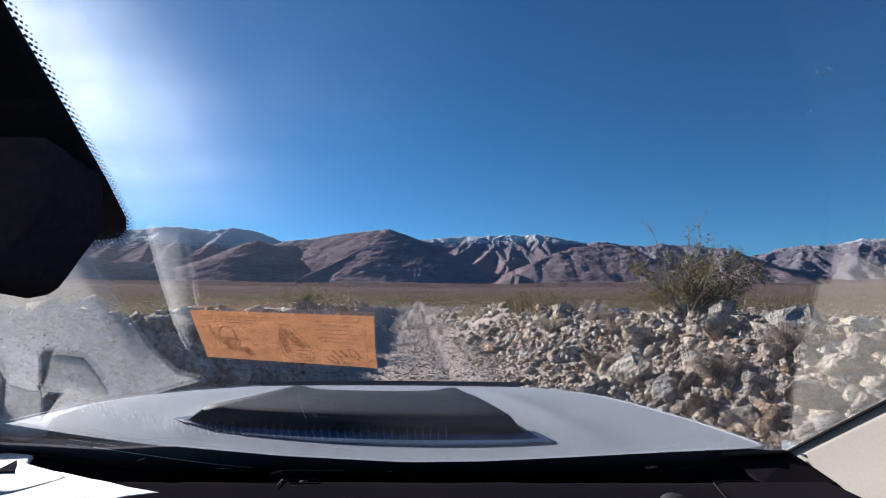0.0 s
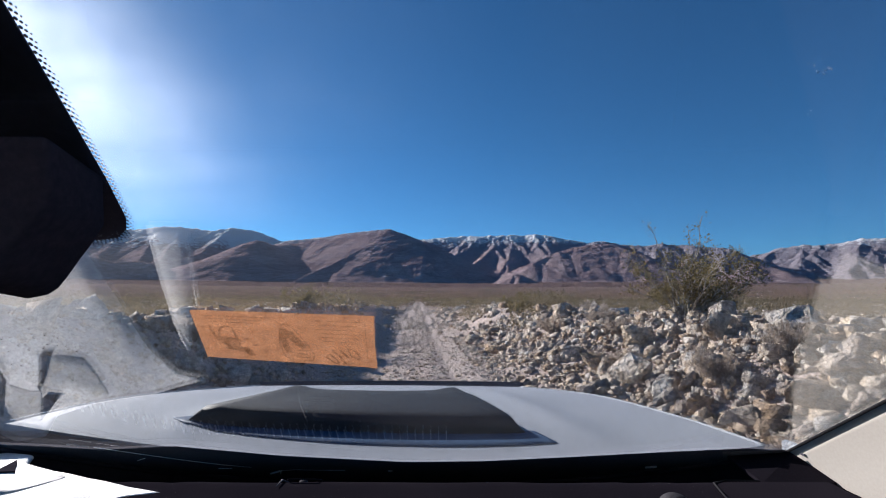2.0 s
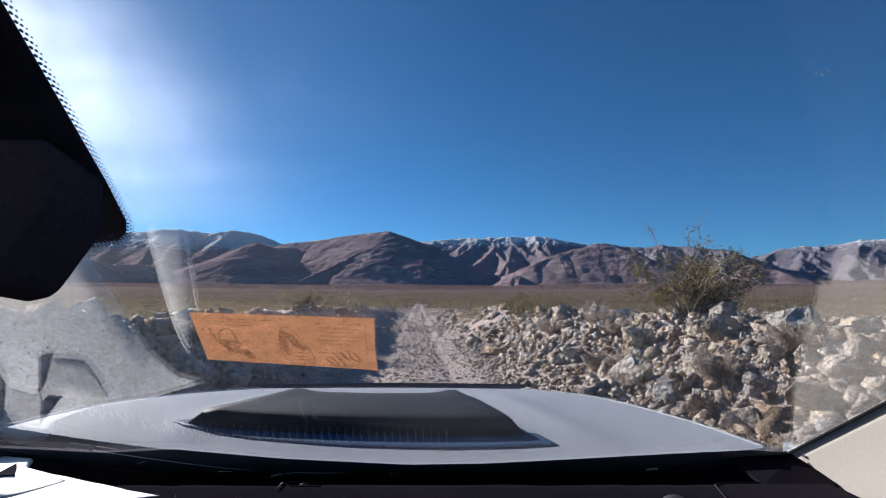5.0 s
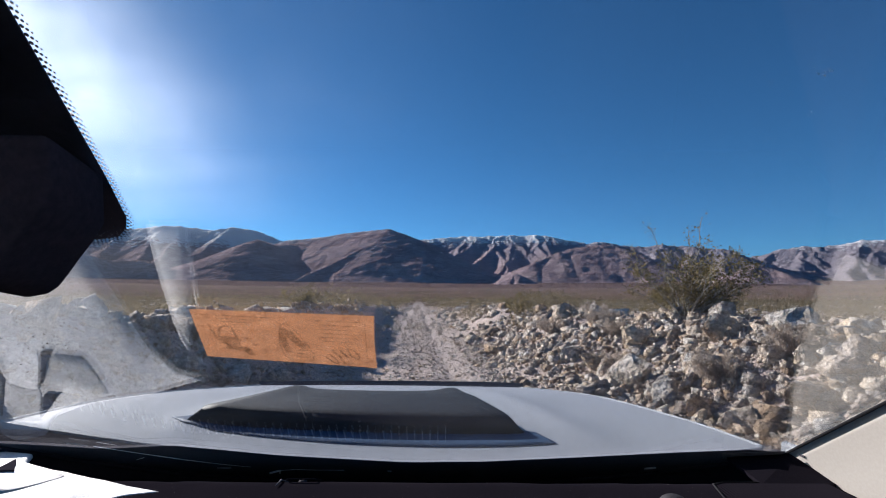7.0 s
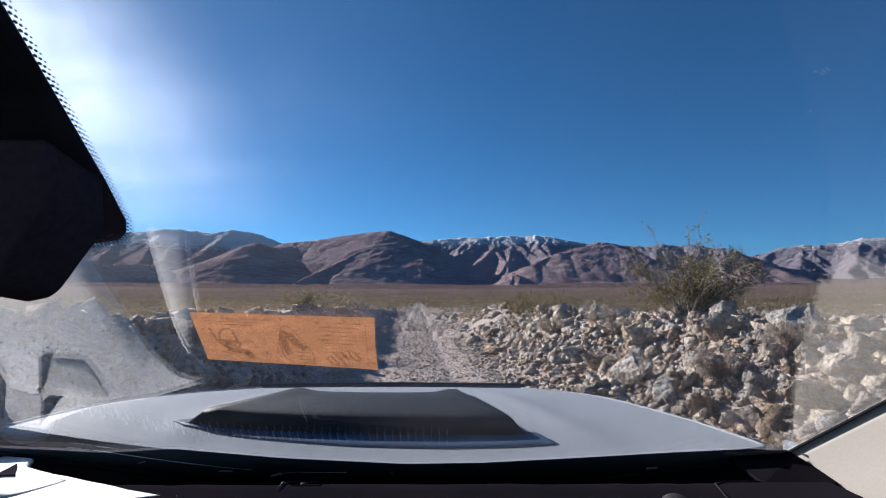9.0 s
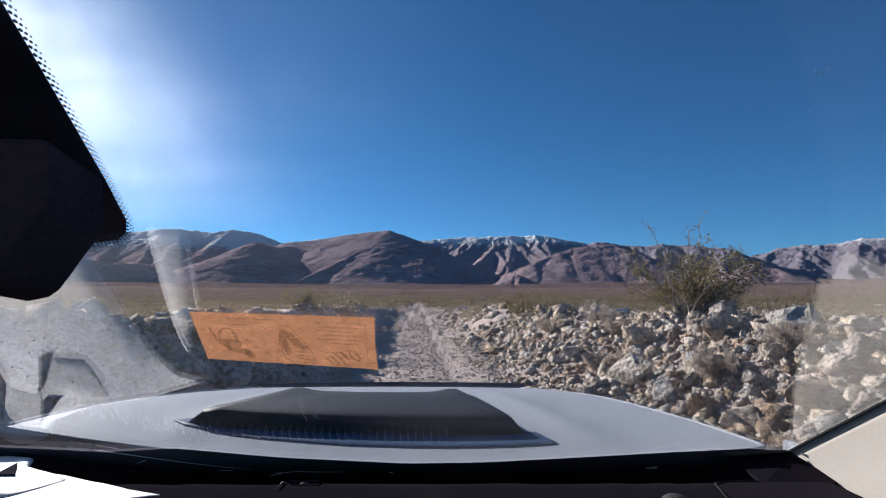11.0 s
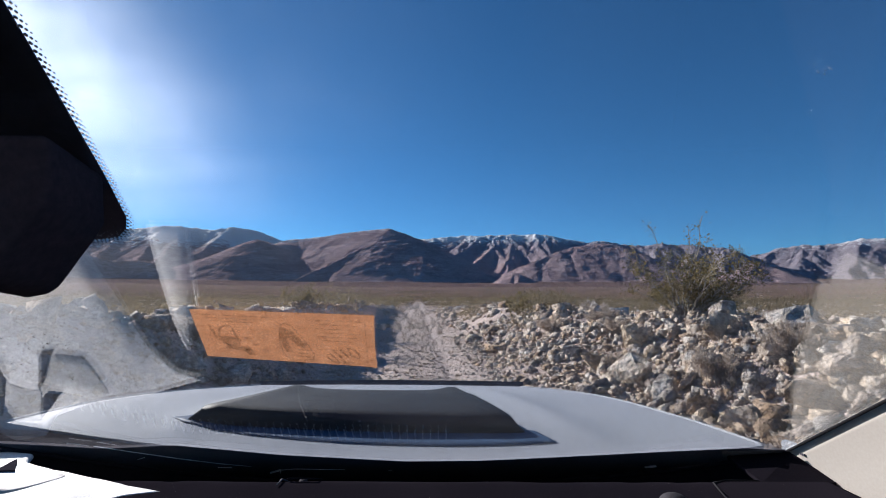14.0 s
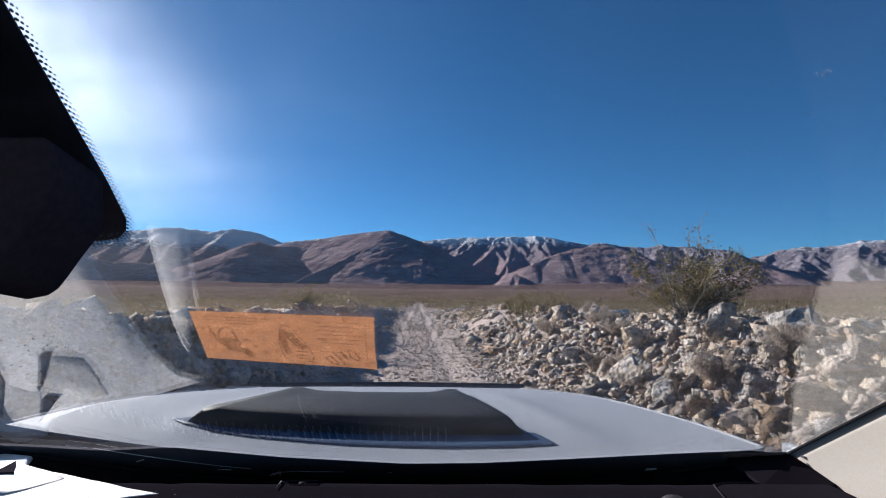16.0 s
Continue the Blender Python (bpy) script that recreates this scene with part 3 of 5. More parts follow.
def ridge_lines():
    """All ridges of the ranges as straight runs: two ends, their heights over the valley floor, the grade of the flanks, the rounding of the crest."""
    rng = random.Random(21)
    segs = []

    def place(b, slope, dist):
        b = math.radians(b)
        return (dist * math.sin(b), dist * math.cos(b)), slope * dist + 1.6 - float(fan(np.array(dist)))

    def spur(p, z, direction, grade, flank, depth):
        """A rib that runs down from p and sends off lower ribs."""
        length, n, q, w, a = z / grade, 4, p, z, direction
        for i in range(n):
            a += rng.uniform(-0.25, 0.25)
            nxt = (q[0] + math.sin(a) * length / n, q[1] + math.cos(a) * length / n)
            low = z * (1 - (i + 1) / n) ** 1.15
            segs.append((q, w, nxt, low, flank, 5))
            if depth and i < n - 1:
                for sgn in (-1, 1):
                    spur(nxt, low * 0.97, a + sgn * rng.uniform(0.55, 1.0), grade * 1.13, flank * 1.06, depth - 1)
            q, w = nxt, low

    for line in FOOTHILLS:
        pts = [place(*node) for node in line]
        for (p, z), (q, w) in zip(pts, pts[1:]):
            segs.append((p, z, q, w, 0.46, 6))
            run = math.hypot(q[0] - p[0], q[1] - p[1])
            across = math.atan2(q[0] - p[0], q[1] - p[1]) + math.pi / 2
            n = max(1, int(run / 95))
            for i in range(n):
                t = (i + rng.uniform(0.2, 0.8)) / n
                at, h = (p[0] + (q[0] - p[0]) * t, p[1] + (q[1] - p[1]) * t), z + (w - z) * t
                if h > 18:
                    for turn in (0, math.pi):
                        spur(at, h * 0.985, across + turn + rng.uniform(-0.45, 0.45), 0.385, 0.52, 1)
    for crest_line, ridge, step in ((CREST_LEFT, 3500, 1.5), (CREST_BACK, 3700, 1.25), (CREST_EAST, 4250, 1.3)):
        last, d = None, crest_line[0][0]
        while d <= crest_line[-1][0]:
            slope = float(np.interp(d, [c[0] for c in crest_line], [c[1] for c in crest_line]))
            p, z = place(d, slope, ridge + rng.uniform(-50, 50))
            if last:
                segs.append((*last, p, z, 0.48, 10))
            spur(p, z * 0.985, math.radians(d) + math.pi + rng.uniform(-0.4, 0.4), 0.31, 0.52, 2)
            last = (p, z)
            d += step * rng.uniform(0.7, 1.3)
    return segs


def ridge_field(wx, wy, rr, aa):
    """Height over the valley floor: the highest of many sharp ridges, each with even slopes to both sides."""
    h = np.zeros(wx.shape)
    bearing = np.degrees(aa[0])
    for (x0, y0), z0, (x1, y1), z1, flank, soft in ridge_lines():
        reach = max(z0, z1) / flank + 60
        r0, r1 = math.hypot(x0, y0), math.hypot(x1, y1)
        i0, i1 = np.searchsorted(rr[:, 0], [min(r0, r1) - reach - 60, max(r0, r1) + reach + 60])
        d0, d1 = math.degrees(math.atan2(x0, y0)), math.degrees(math.atan2(x1, y1))
        pad = math.degrees((reach + 60) / min(r0, r1))
        j0, j1 = np.searchsorted(bearing, [min(d0, d1) - pad, max(d0, d1) + pad])
        if i1 <= i0 or j1 <= j0:
            continue
        sx, sy = wx[i0:i1, j0:j1], wy[i0:i1, j0:j1]
        ex, ey = x1 - x0, y1 - y0
        t = np.clip(((sx - x0) * ex + (sy - y0) * ey) / max(ex * ex + ey * ey, 1), 0, 1)
        dist = np.hypot(sx - x0 - t * ex, sy - y0 - t * ey)
        z = z0 + (z1 - z0) * t - flank * (np.sqrt(dist * dist + soft * soft) - soft)
        h[i0:i1, j0:j1] = np.maximum(h[i0:i1, j0:j1], z)
    return h


def build_mountains():
    nu = 1150
    az = np.radians(np.linspace(-57, 57, nu))
    rings = np.concatenate([np.linspace(1450, 2850, 140), np.linspace(2862, 4500, 100)])
    rr, aa = np.meshgrid(rings, az, indexing="ij")
    x, y = rr * np.sin(aa), rr * np.cos(aa)
    base = fan(rr)
    wx = x + 16 * gradient_noise(x / 190, y / 190, 1) + 6 * gradient_noise(x / 60, y / 60, 2)
    wy = y + 16 * gradient_noise(x / 190, y / 190, 3) + 6 * gradient_noise(x / 60, y / 60, 4)
    h = ridge_field(wx, wy, rr, aa)
    deep = np.clip(h / 60, 0, 1)
    h = h + deep * (6.0 * gullies(wx, wy, 55, 4, 5) + 2.6) * (1 + 0.9 * sstep(2900, 3400, rr))
    h = h + deep * sstep(2950, 3350, rr) * 30 * (gullies(wx, wy, 150, 5, 9) + 0.36)
    # aprons of washed-out gravel spread from the feet of the spurs
    apron = np.clip(h, 0, 90)
    for reach, axis in ((44, 0), (26, 1), (30, 0), (16, 1)):
        run = np.cumsum(np.concatenate([np.zeros_like(np.take(apron, [0], axis)), np.repeat(np.take(apron, [0], axis), reach, axis), apron, np.repeat(np.take(apron, [-1], axis), reach, axis)], axis), axis)
        n = apron.shape[axis]
        apron = (np.take(run, np.arange(2 * reach, 2 * reach + n), axis) - np.take(run, np.arange(0, n), axis)) / (2 * reach)
    h = np.maximum(np.clip(h, 0, None), 0.55 * apron) * sstep(1480, 1700, rr)
    z = base + h - 1.5
    verts = np.stack([x.ravel(), y.ravel(), z.ravel()], 1)
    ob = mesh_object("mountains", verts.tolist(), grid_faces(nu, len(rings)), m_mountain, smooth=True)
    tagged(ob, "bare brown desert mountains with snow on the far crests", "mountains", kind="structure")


build_mountains()


# ---- stones ----
def rock_shape(seed, points, flat=0.75):
    """An angular broken stone: the hull of a few uneven points on a squashed ball."""
    rng = random.Random(seed)
    bm = bmesh.new()
    sx, sy, sz = rng.uniform(0.9, 1.45), rng.uniform(0.6, 0.95), rng.uniform(0.6, 0.95) * flat / 0.75
    corners = [(i, j, k) for i in (-1, 1) for j in (-1, 1) for k in (-1, 1)]
    rng.shuffle(corners)
    lean = rng.uniform(-0.35, 0.35)
    for i in range(points):
        if i < 8:
            if seed % 2:
                c = [0.56 * v + rng.uniform(-0.34, 0.34) for v in corners[i]]
            else:
                zc, ph = 1 - (i + 0.5) / 4, i * 2.4 + rng.uniform(-0.6, 0.6)
                rad = rng.uniform(0.72, 1.08)
                c = [math.cos(ph) * math.sqrt(1 - zc * zc) * rad, math.sin(ph) * math.sqrt(1 - zc * zc) * rad, zc * rad]
        else:
            c = [rng.gauss(0, 1) for _ in range(3)]
            m = 0.85 / math.sqrt(sum(v * v for v in c))
            c = [v * m for v in c]
        bm.verts.new((c[0] * sx + lean * c[2], c[1] * sy, c[2] * sz))
    out = bmesh.ops.convex_hull(bm, input=bm.verts)
    junk = list({g for g in out["geom_interior"] + out["geom_unused"] if isinstance(g, bmesh.types.BMVert)})
    bmesh.ops.delete(bm, geom=junk, context="VERTS")
    bmesh.ops.triangulate(bm, faces=bm.faces)
    bm.verts.index_update()
    verts = np.array([v.co[:] for v in bm.verts])
    faces = np.array([[v.index for v in f.verts] for f in bm.faces])
    bm.free()
    return verts, faces


def rock_mesh(seed):
    """A large stone: the broken shape with chipped edges and uneven faces."""
    v, f = rock_shape(seed, 15)
    bm = bmesh.new()
    vs = [bm.verts.new(p) for p in v]
    for t in f:
        bm.faces.new([vs[i] for i in t])
    bmesh.ops.dissolve_limit(bm, angle_limit=radians(14), verts=bm.verts, edges=bm.edges)
    bmesh.ops.bevel(bm, geom=bm.edges[:], offset=0.035, segments=1, affect="EDGES")
    bmesh.ops.triangulate(bm, faces=bm.faces)
    bmesh.ops.subdivide_edges(bm, edges=bm.edges[:], cuts=1, use_grid_fill=True)
    for w in bm.verts:
        d = w.co * 2.2 + Vector((seed, 0, 0))
        step = 0.10 * math.floor(4 * (w.co.z + 0.5 * w.co.x + 0.3 * noise.noise(d))) / 4
        w.co += w.co.normalized() * (0.10 * noise.noise(d) + 0.08 * noise.noise(d * 3.1) + 0.04 * noise.noise(d * 8) + 0.4 * step)
    me = bpy.data.meshes.new("rock")
    bm.to_mesh(me)
    bm.free()
    me.materials.append(m_boulder)
    me.polygons.foreach_set("use_smooth", [True] * len(me.polygons))
    me.set_sharp_from_angle(angle=radians(24))
    return me


ROCK_MESHES = [rock_mesh(s) for s in range(40, 56)]
ROCK_LABELS = {
    "pale": "pale grey granite boulder lying on the stony bank",
    "tan": "tan weathered boulder lying on the stony bank",
    "small": "angular grey rock lying among loose stones"}


def place_rock(rng, x, y, size, label, sink=0.3):
    ob = new("boulder" if size > 0.26 else "rock", rng.choice(ROCK_MESHES))
    s = size * rng.uniform(0.9, 1.1)
    ob.matrix_world = (Matrix.Translation((x, y, land_at(x, y) + s * (0.62 - sink)))
                       @ Euler((rng.uniform(-0.5, 0.5), rng.uniform(-0.5, 0.5), rng.uniform(0, 6.28))).to_matrix().to_4x4()
                       @ Matrix.Diagonal((s, s * rng.uniform(0.8, 1.1), s * rng.uniform(0.8, 1.1), 1)))
    tagged(ob, ROCK_LABELS[label], "rock", group="rocks along the road")


def build_rocks():
    rng = random.Random(7)
    # the large boulders beside the road: x, y, radius
    for x, y, s, lab in [(2.62, 6.45, 0.36, "pale"), (2.80, 5.75, 0.26, "pale"), (3.02, 4.55, 0.27, "tan"), (2.2, 9.7, 0.2, "pale"),
                         (1.62, 12.6, 0.24, "pale"), (3.75, 5.1, 0.22, "tan"), (2.88, 5.1, 0.2, "small"), (2.66, 7.7, 0.3, "tan"),
                         (3.3, 7.6, 0.3, "pale"), (3.9, 6.2, 0.28, "pale"), (4.4, 5.6, 0.3, "small"), (3.5, 4.3, 0.3, "tan"),
                         (4.6, 7.3, 0.34, "small"), (2.45, 8.6, 0.24, "small"), (-3.1, 7.4, 0.34, "small"),
                         (-3.2, 9.4, 0.3, "pale"), (-2.7, 12.3, 0.34, "pale"), (-4.2, 5.2, 0.36, "small"), (3.05, 5.6, 0.2, "pale")]:
        place_rock(rng, x, y, s, lab)
    count = 0
    while count < 270:
        y = 3.4 + 17 * rng.random() ** 1.5
        side = 1 if rng.random() < 0.72 else -1
        q = side * (1.75 + 4.8 * rng.random() ** 0.8)
        x = q + ROAD_LEAN * y
        if abs(x) > y * 1.15 + 0.4:
            continue
        size = min(0.27, 0.066 * math.exp(rng.gauss(0.12, 0.45))) * (0.72 + 0.11 * abs(q))
        place_rock(rng, x, y, size, rng.choice(["pale", "small", "small", "tan"]) if size > 0.2 else "small")
        count += 1


build_rocks()


def scattered(name, shapes, places, material):
    """Joins many turned and scaled copies of a few shapes into one mesh. places: rows of x, y, z, size, turn, lean."""
    all_v, all_f, off = [], [], 0
    places = np.asarray(places)
    pick = np.random.RandomState(3).randint(0, len(shapes), len(places))
    for k, (v, f) in enumerate(shapes):
        p = places[pick == k]
        c, s = np.cos(p[:, 4])[:, None], np.sin(p[:, 4])[:, None]
        vx, vy, vz = v[:, 0][None], v[:, 1][None], v[:, 2][None]
        cl, sl = np.cos(p[:, 5])[:, None], np.sin(p[:, 5])[:, None]
        y1, z1 = vy * cl - vz * sl, vy * sl + vz * cl
        sz = p[:, 3][:, None]
        out = np.stack([(vx * c - y1 * s) * sz + p[:, 0][:, None], (vx * s + y1 * c) * sz + p[:, 1][:, None], z1 * sz + p[:, 2][:, None]], 2)
        n = len(v)
        fs = f[None] + (off + np.arange(len(p)) * n)[:, None, None]
        all_v.append(out.reshape(-1, 3))
        all_f.append(fs.reshape(-1, f.shape[1]))
        off += len(p) * n
    v, f = np.concatenate(all_v), np.concatenate(all_f)
    me = bpy.data.meshes.new(name)
    me.vertices.add(len(v))
    me.vertices.foreach_set("co", v.ravel())
    me.loops.add(f.size)
    me.loops.foreach_set("vertex_index", f.ravel().astype(np.int32))
    me.polygons.add(len(f))
    me.polygons.foreach_set("loop_start", np.arange(0, f.size, f.shape[1], dtype=np.int32))
    me.update(calc_edges=True)
    me.materials.append(material)
    return new(name, me)


def stone_places(seed, count, y0, y1, power, q0, q1, med, spread, cap, side_bias, sink=0.15, reach=1.15, near=0.5):
    r = np.random.RandomState(seed)
    y = y0 + (y1 - y0) * r.rand(count) ** power
    q = (q0 + (q1 - q0) * r.rand(count)) * np.where(r.rand(count) < side_bias, 1, -1)
    x = q + ROAD_LEAN * y
    size = np.minimum(cap, med * np.exp(r.randn(count) * spread))
    ok = np.abs(x) < y * reach + near
    x, y, size = x[ok], y[ok], size[ok]
    z = land(x, y) + size * sink
    return np.stack([x, y, z, size, r.rand(len(x)) * 6.28, r.uniform(-1.5, 1.5, len(x))], 1)


def build_stones():
    mid = [rock_shape(s, 7 + s % 4) for s in range(61, 131, 2)]
    low = [rock_shape(s, 8) for s in range(81, 105, 2)]
    berm = np.concatenate([stone_places(1, 8000, 3.0, 17, 1.25, 2.2, 7.6, 0.042, 0.70, 0.24, 0.64),
                           stone_places(2, 380, 3.2, 14, 1.2, 1.5, 3.2, 0.06, 0.4, 0.16, 0.75),
                           stone_places(13, 4200, 3.0, 10.5, 1.2, 2.4, 6.0, 0.052, 0.5, 0.17, 0.8, 0.3),
                           stone_places(10, 3600, -9, 3.4, 1.0, 1.7, 6.5, 0.055, 0.55, 0.24, 0.5, near=40)])
    tagged(scattered("loose_rocks", mid, berm, m_stones), "angular grey loose rocks heaped along the road", "rocks", kind="stuff")
    far = np.concatenate([stone_places(3, 12000, 12, 60, 1.4, 1.7, 34, 0.10, 0.5, 0.42, 0.66),
                          stone_places(4, 27000, 3.0, 18, 1.4, 1.3, 7.0, 0.021, 0.5, 0.08, 0.68),
                          stone_places(5, 9000, 40, 260, 1.5, 2.0, 150, 0.17, 0.5, 0.65, 0.6),
                          stone_places(9, 1400, 240, 900, 1.3, 6.0, 500, 0.35, 0.4, 0.9, 0.6)])
    tagged(scattered("stones", low, far, m_stones), "broken stones strewn over the desert bank", "stones", kind="stuff")
    tiny = [rock_shape(s, 8) for s in range(111, 123, 2)]
    road = np.concatenate([stone_places(6, 13500, 4.5, 30, 1.5, 0.0, 1.9, 0.015, 0.55, 0.06, 0.5, -0.05),
                           stone_places(11, 2600, -9, 4.6, 1.0, 0.0, 2.2, 0.017, 0.5, 0.06, 0.5, 0.1, near=40),
                           stone_places(12, 5000, 24, 170, 1.5, 0.0, 2.0, 0.04, 0.5, 0.1, 0.5, -0.05),
                           stone_places(8, 1200, 5.5, 40, 1.5, 0.0, 1.8, 0.03, 0.4, 0.09, 0.62, -0.05)])
    tagged(scattered("gravel", tiny, road, m_stones), "grey gravel on the dirt road", "gravel", kind="stuff")


build_stones()


# ---- plants ----
def leaves_mesh(name, centres, dirs, size, material, parent=None, label=""):
    """Small folded leaf pairs at the given places."""
    c, d = np.asarray(centres), np.asarray(dirs)
    r = np.random.RandomState(len(c))
    d = d / np.linalg.norm(d, axis=1)[:, None]
    a = np.cross(d, r.randn(*d.shape))
    a /= np.linalg.norm(a, axis=1)[:, None]
    s = size * (0.6 + 0.8 * r.rand(len(c)))[:, None]
    v = np.stack([c - a * s * 0.1, c + d * s * 0.5 + a * s * 0.42, c + d * s, c + d * s * 0.5 - a * s * 0.42], 1).reshape(-1, 3)
    f = np.arange(len(v)).reshape(-1, 4)
    me = bpy.data.meshes.new(name)
    me.from_pydata(v.tolist(), [], f.tolist())
    me.materials.append(material)
    ob = new(name, me)
    if parent:
        ob.parent = parent
    if label:
        ob["label"] = label
    return ob


def shrub(name, x, y, height, spread, seed, label, leafy=1.0, stems=26, tall=0, dry=False, sink=0.05):
    """A desert bush: many thin forked stems from one foot, small leaves along the upper twigs."""
    rng = random.Random(seed)
    root = new(name)
    root.location = (x, y, land_at(x, y) - sink)
    tagged(root, label, "bush", group="desert bushes")
    bm = bmesh.new()
    centres, dirs = [], []
    for k in range(stems + tall):
        up = k >= stems
        az = rng.uniform(0, 6.283)
        out = rng.uniform(0.1, 1.0) ** 0.7 * spread * (0.45 if up else 1.0)
        top = height * (rng.uniform(1.05, 1.3) if up else rng.uniform(0.55, 1.0) * (1 - 0.35 * (out / spread) ** 2))
        foot = Vector((math.cos(az), math.sin(az), 0)) * rng.uniform(0, 0.12) * spread
        tip = Vector((math.cos(az) * out, math.sin(az) * out, top))
        n = 6
        pts = []
        for i in range(n + 1):
            t = i / n
            p = foot.lerp(tip, t)
            p.z = foot.z + (tip.z - foot.z) * (t ** 0.85)
            p += Vector((rng.gauss(0, 1), rng.gauss(0, 1), 0)) * 0.03 * height * t
            pts.append(p)
        base = (0.006 if dry else 0.011) * height ** 0.5
        tube(bm, pts, [base * (1 - 0.8 * i / n) for i in range(n + 1)], 4)
        for _ in range(9 if not dry else 12):
            i = rng.randint(2, n) if not up else rng.randint(3, n)
            a = pts[i - 1].lerp(pts[i], rng.random())
            d = ((pts[i] - pts[i - 1]).normalized() + Vector((rng.gauss(0, 0.6), rng.gauss(0, 0.6), rng.gauss(0.15, 0.4)))).normalized()
            ln = height * rng.uniform(0.08, 0.22)
            b = a + d * ln
            tube(bm, [a, a.lerp(b, 0.5) + Vector((0, 0, 0.01)), b], [base * 0.35, base * 0.25, base * 0.12], 3)
            m = int(rng.uniform(14, 36) * leafy * (0.55 if up else 1))
            for _ in range(m):
                t = rng.random() ** 0.6
                g = Vector((rng.gauss(0, 1), rng.gauss(0, 1), rng.gauss(0, 1)))
                centres.append(a.lerp(b, t) + g * 0.028 * height)
                dirs.append(d + g * 0.7)
    part("stems", bm, m_dry if dry else m_stem, root)
    leaves_mesh("leaves" if not dry else "twigs", centres, dirs, (0.027 if not dry else 0.026) * height ** 0.5,
                m_dry if dry else m_creosote, root)
    return root


CREO = "olive-green creosote bush growing among grey rocks"
shrub("creosote_bush", 4.35, 8.0, 1.45, 1.25, 11, "tall olive creosote bush with bare lower stems on the stony bank", 0.9, 38, 3)
shrub("creosote_bush", 4.9, 8.6, 1.2, 0.9, 12, CREO, 0.9, 24, 2)
shrub("creosote_bush", 2.95, 16.5, 1.0, 1.0, 13, CREO, 1.0, 22)
shrub("creosote_bush", 3.6, 21.0, 1.1, 1.2, 14, CREO, 1.0, 22)
shrub("creosote_bush", 7.6, 17.5, 1.1, 1.1, 15, CREO, 0.9, 20, 1)
shrub("creosote_bush", 6.9, 12.5, 0.9, 0.9, 16, CREO, 0.8, 18)
shrub("creosote_bush", -5.6, 10.4, 1.1, 1.0, 17, CREO, 0.9, 22, 1)
shrub("creosote_bush", -4.6, 14.5, 0.9, 1.0, 18, CREO, 1.0, 20)
shrub("creosote_bush", -5.2, 20.0, 1.2, 1.3, 19, CREO, 1.0, 22)
shrub("creosote_bush", -7.4, 8.8, 1.1, 1.0, 20, CREO, 0.9, 20)
DRY = "dry grey-brown leafless desert shrub among rocks"
shrub("dry_shrub", 3.25, 5.3, 0.42, 0.36, 31, DRY, 0.8, 30, 0, True)
shrub("dry_shrub", 2.75, 11.2, 0.5, 0.5, 32, DRY, 0.8, 26, 0, True)
shrub("dry_shrub", 3.35, 8.7, 0.4, 0.42, 33, DRY, 0.8, 26, 0, True)
shrub("dry_shrub", 3.9, 5.0, 0.4, 0.36, 34, DRY, 0.8, 26, 0, True)
shrub("dry_shrub", 5.3, 10.4, 0.45, 0.5, 35, DRY, 0.8, 24, 0, True)
shrub("dry_shrub", -3.1, 10.6, 0.4, 0.4, 36, DRY, 0.8, 22, 0, True)
shrub("dry_shrub", 3.6, 10.2, 0.45, 0.55, 37, DRY, 0.9, 30, 0, True)
shrub("dry_shrub", 2.9, 7.2, 0.34, 0.38, 38, DRY, 0.9, 28, 0, True)
shrub("dry_shrub", 4.9, 6.4, 0.45, 0.5, 39, DRY, 0.9, 28, 0, True)
shrub("dry_shrub", 5.6, 7.9, 0.5, 0.5, 40, DRY, 0.9, 28, 0, True)
shrub("dry_shrub", 4.3, 12.8, 0.5, 0.6, 41, DRY, 0.9, 28, 0, True)
shrub("dry_shrub", 6.6, 10.2, 0.5, 0.6, 42, DRY, 0.9, 28, 0, True)
shrub("dry_shrub", -3.5, 6.3, 0.45, 0.4, 43, DRY, 0.9, 26, 0, True)


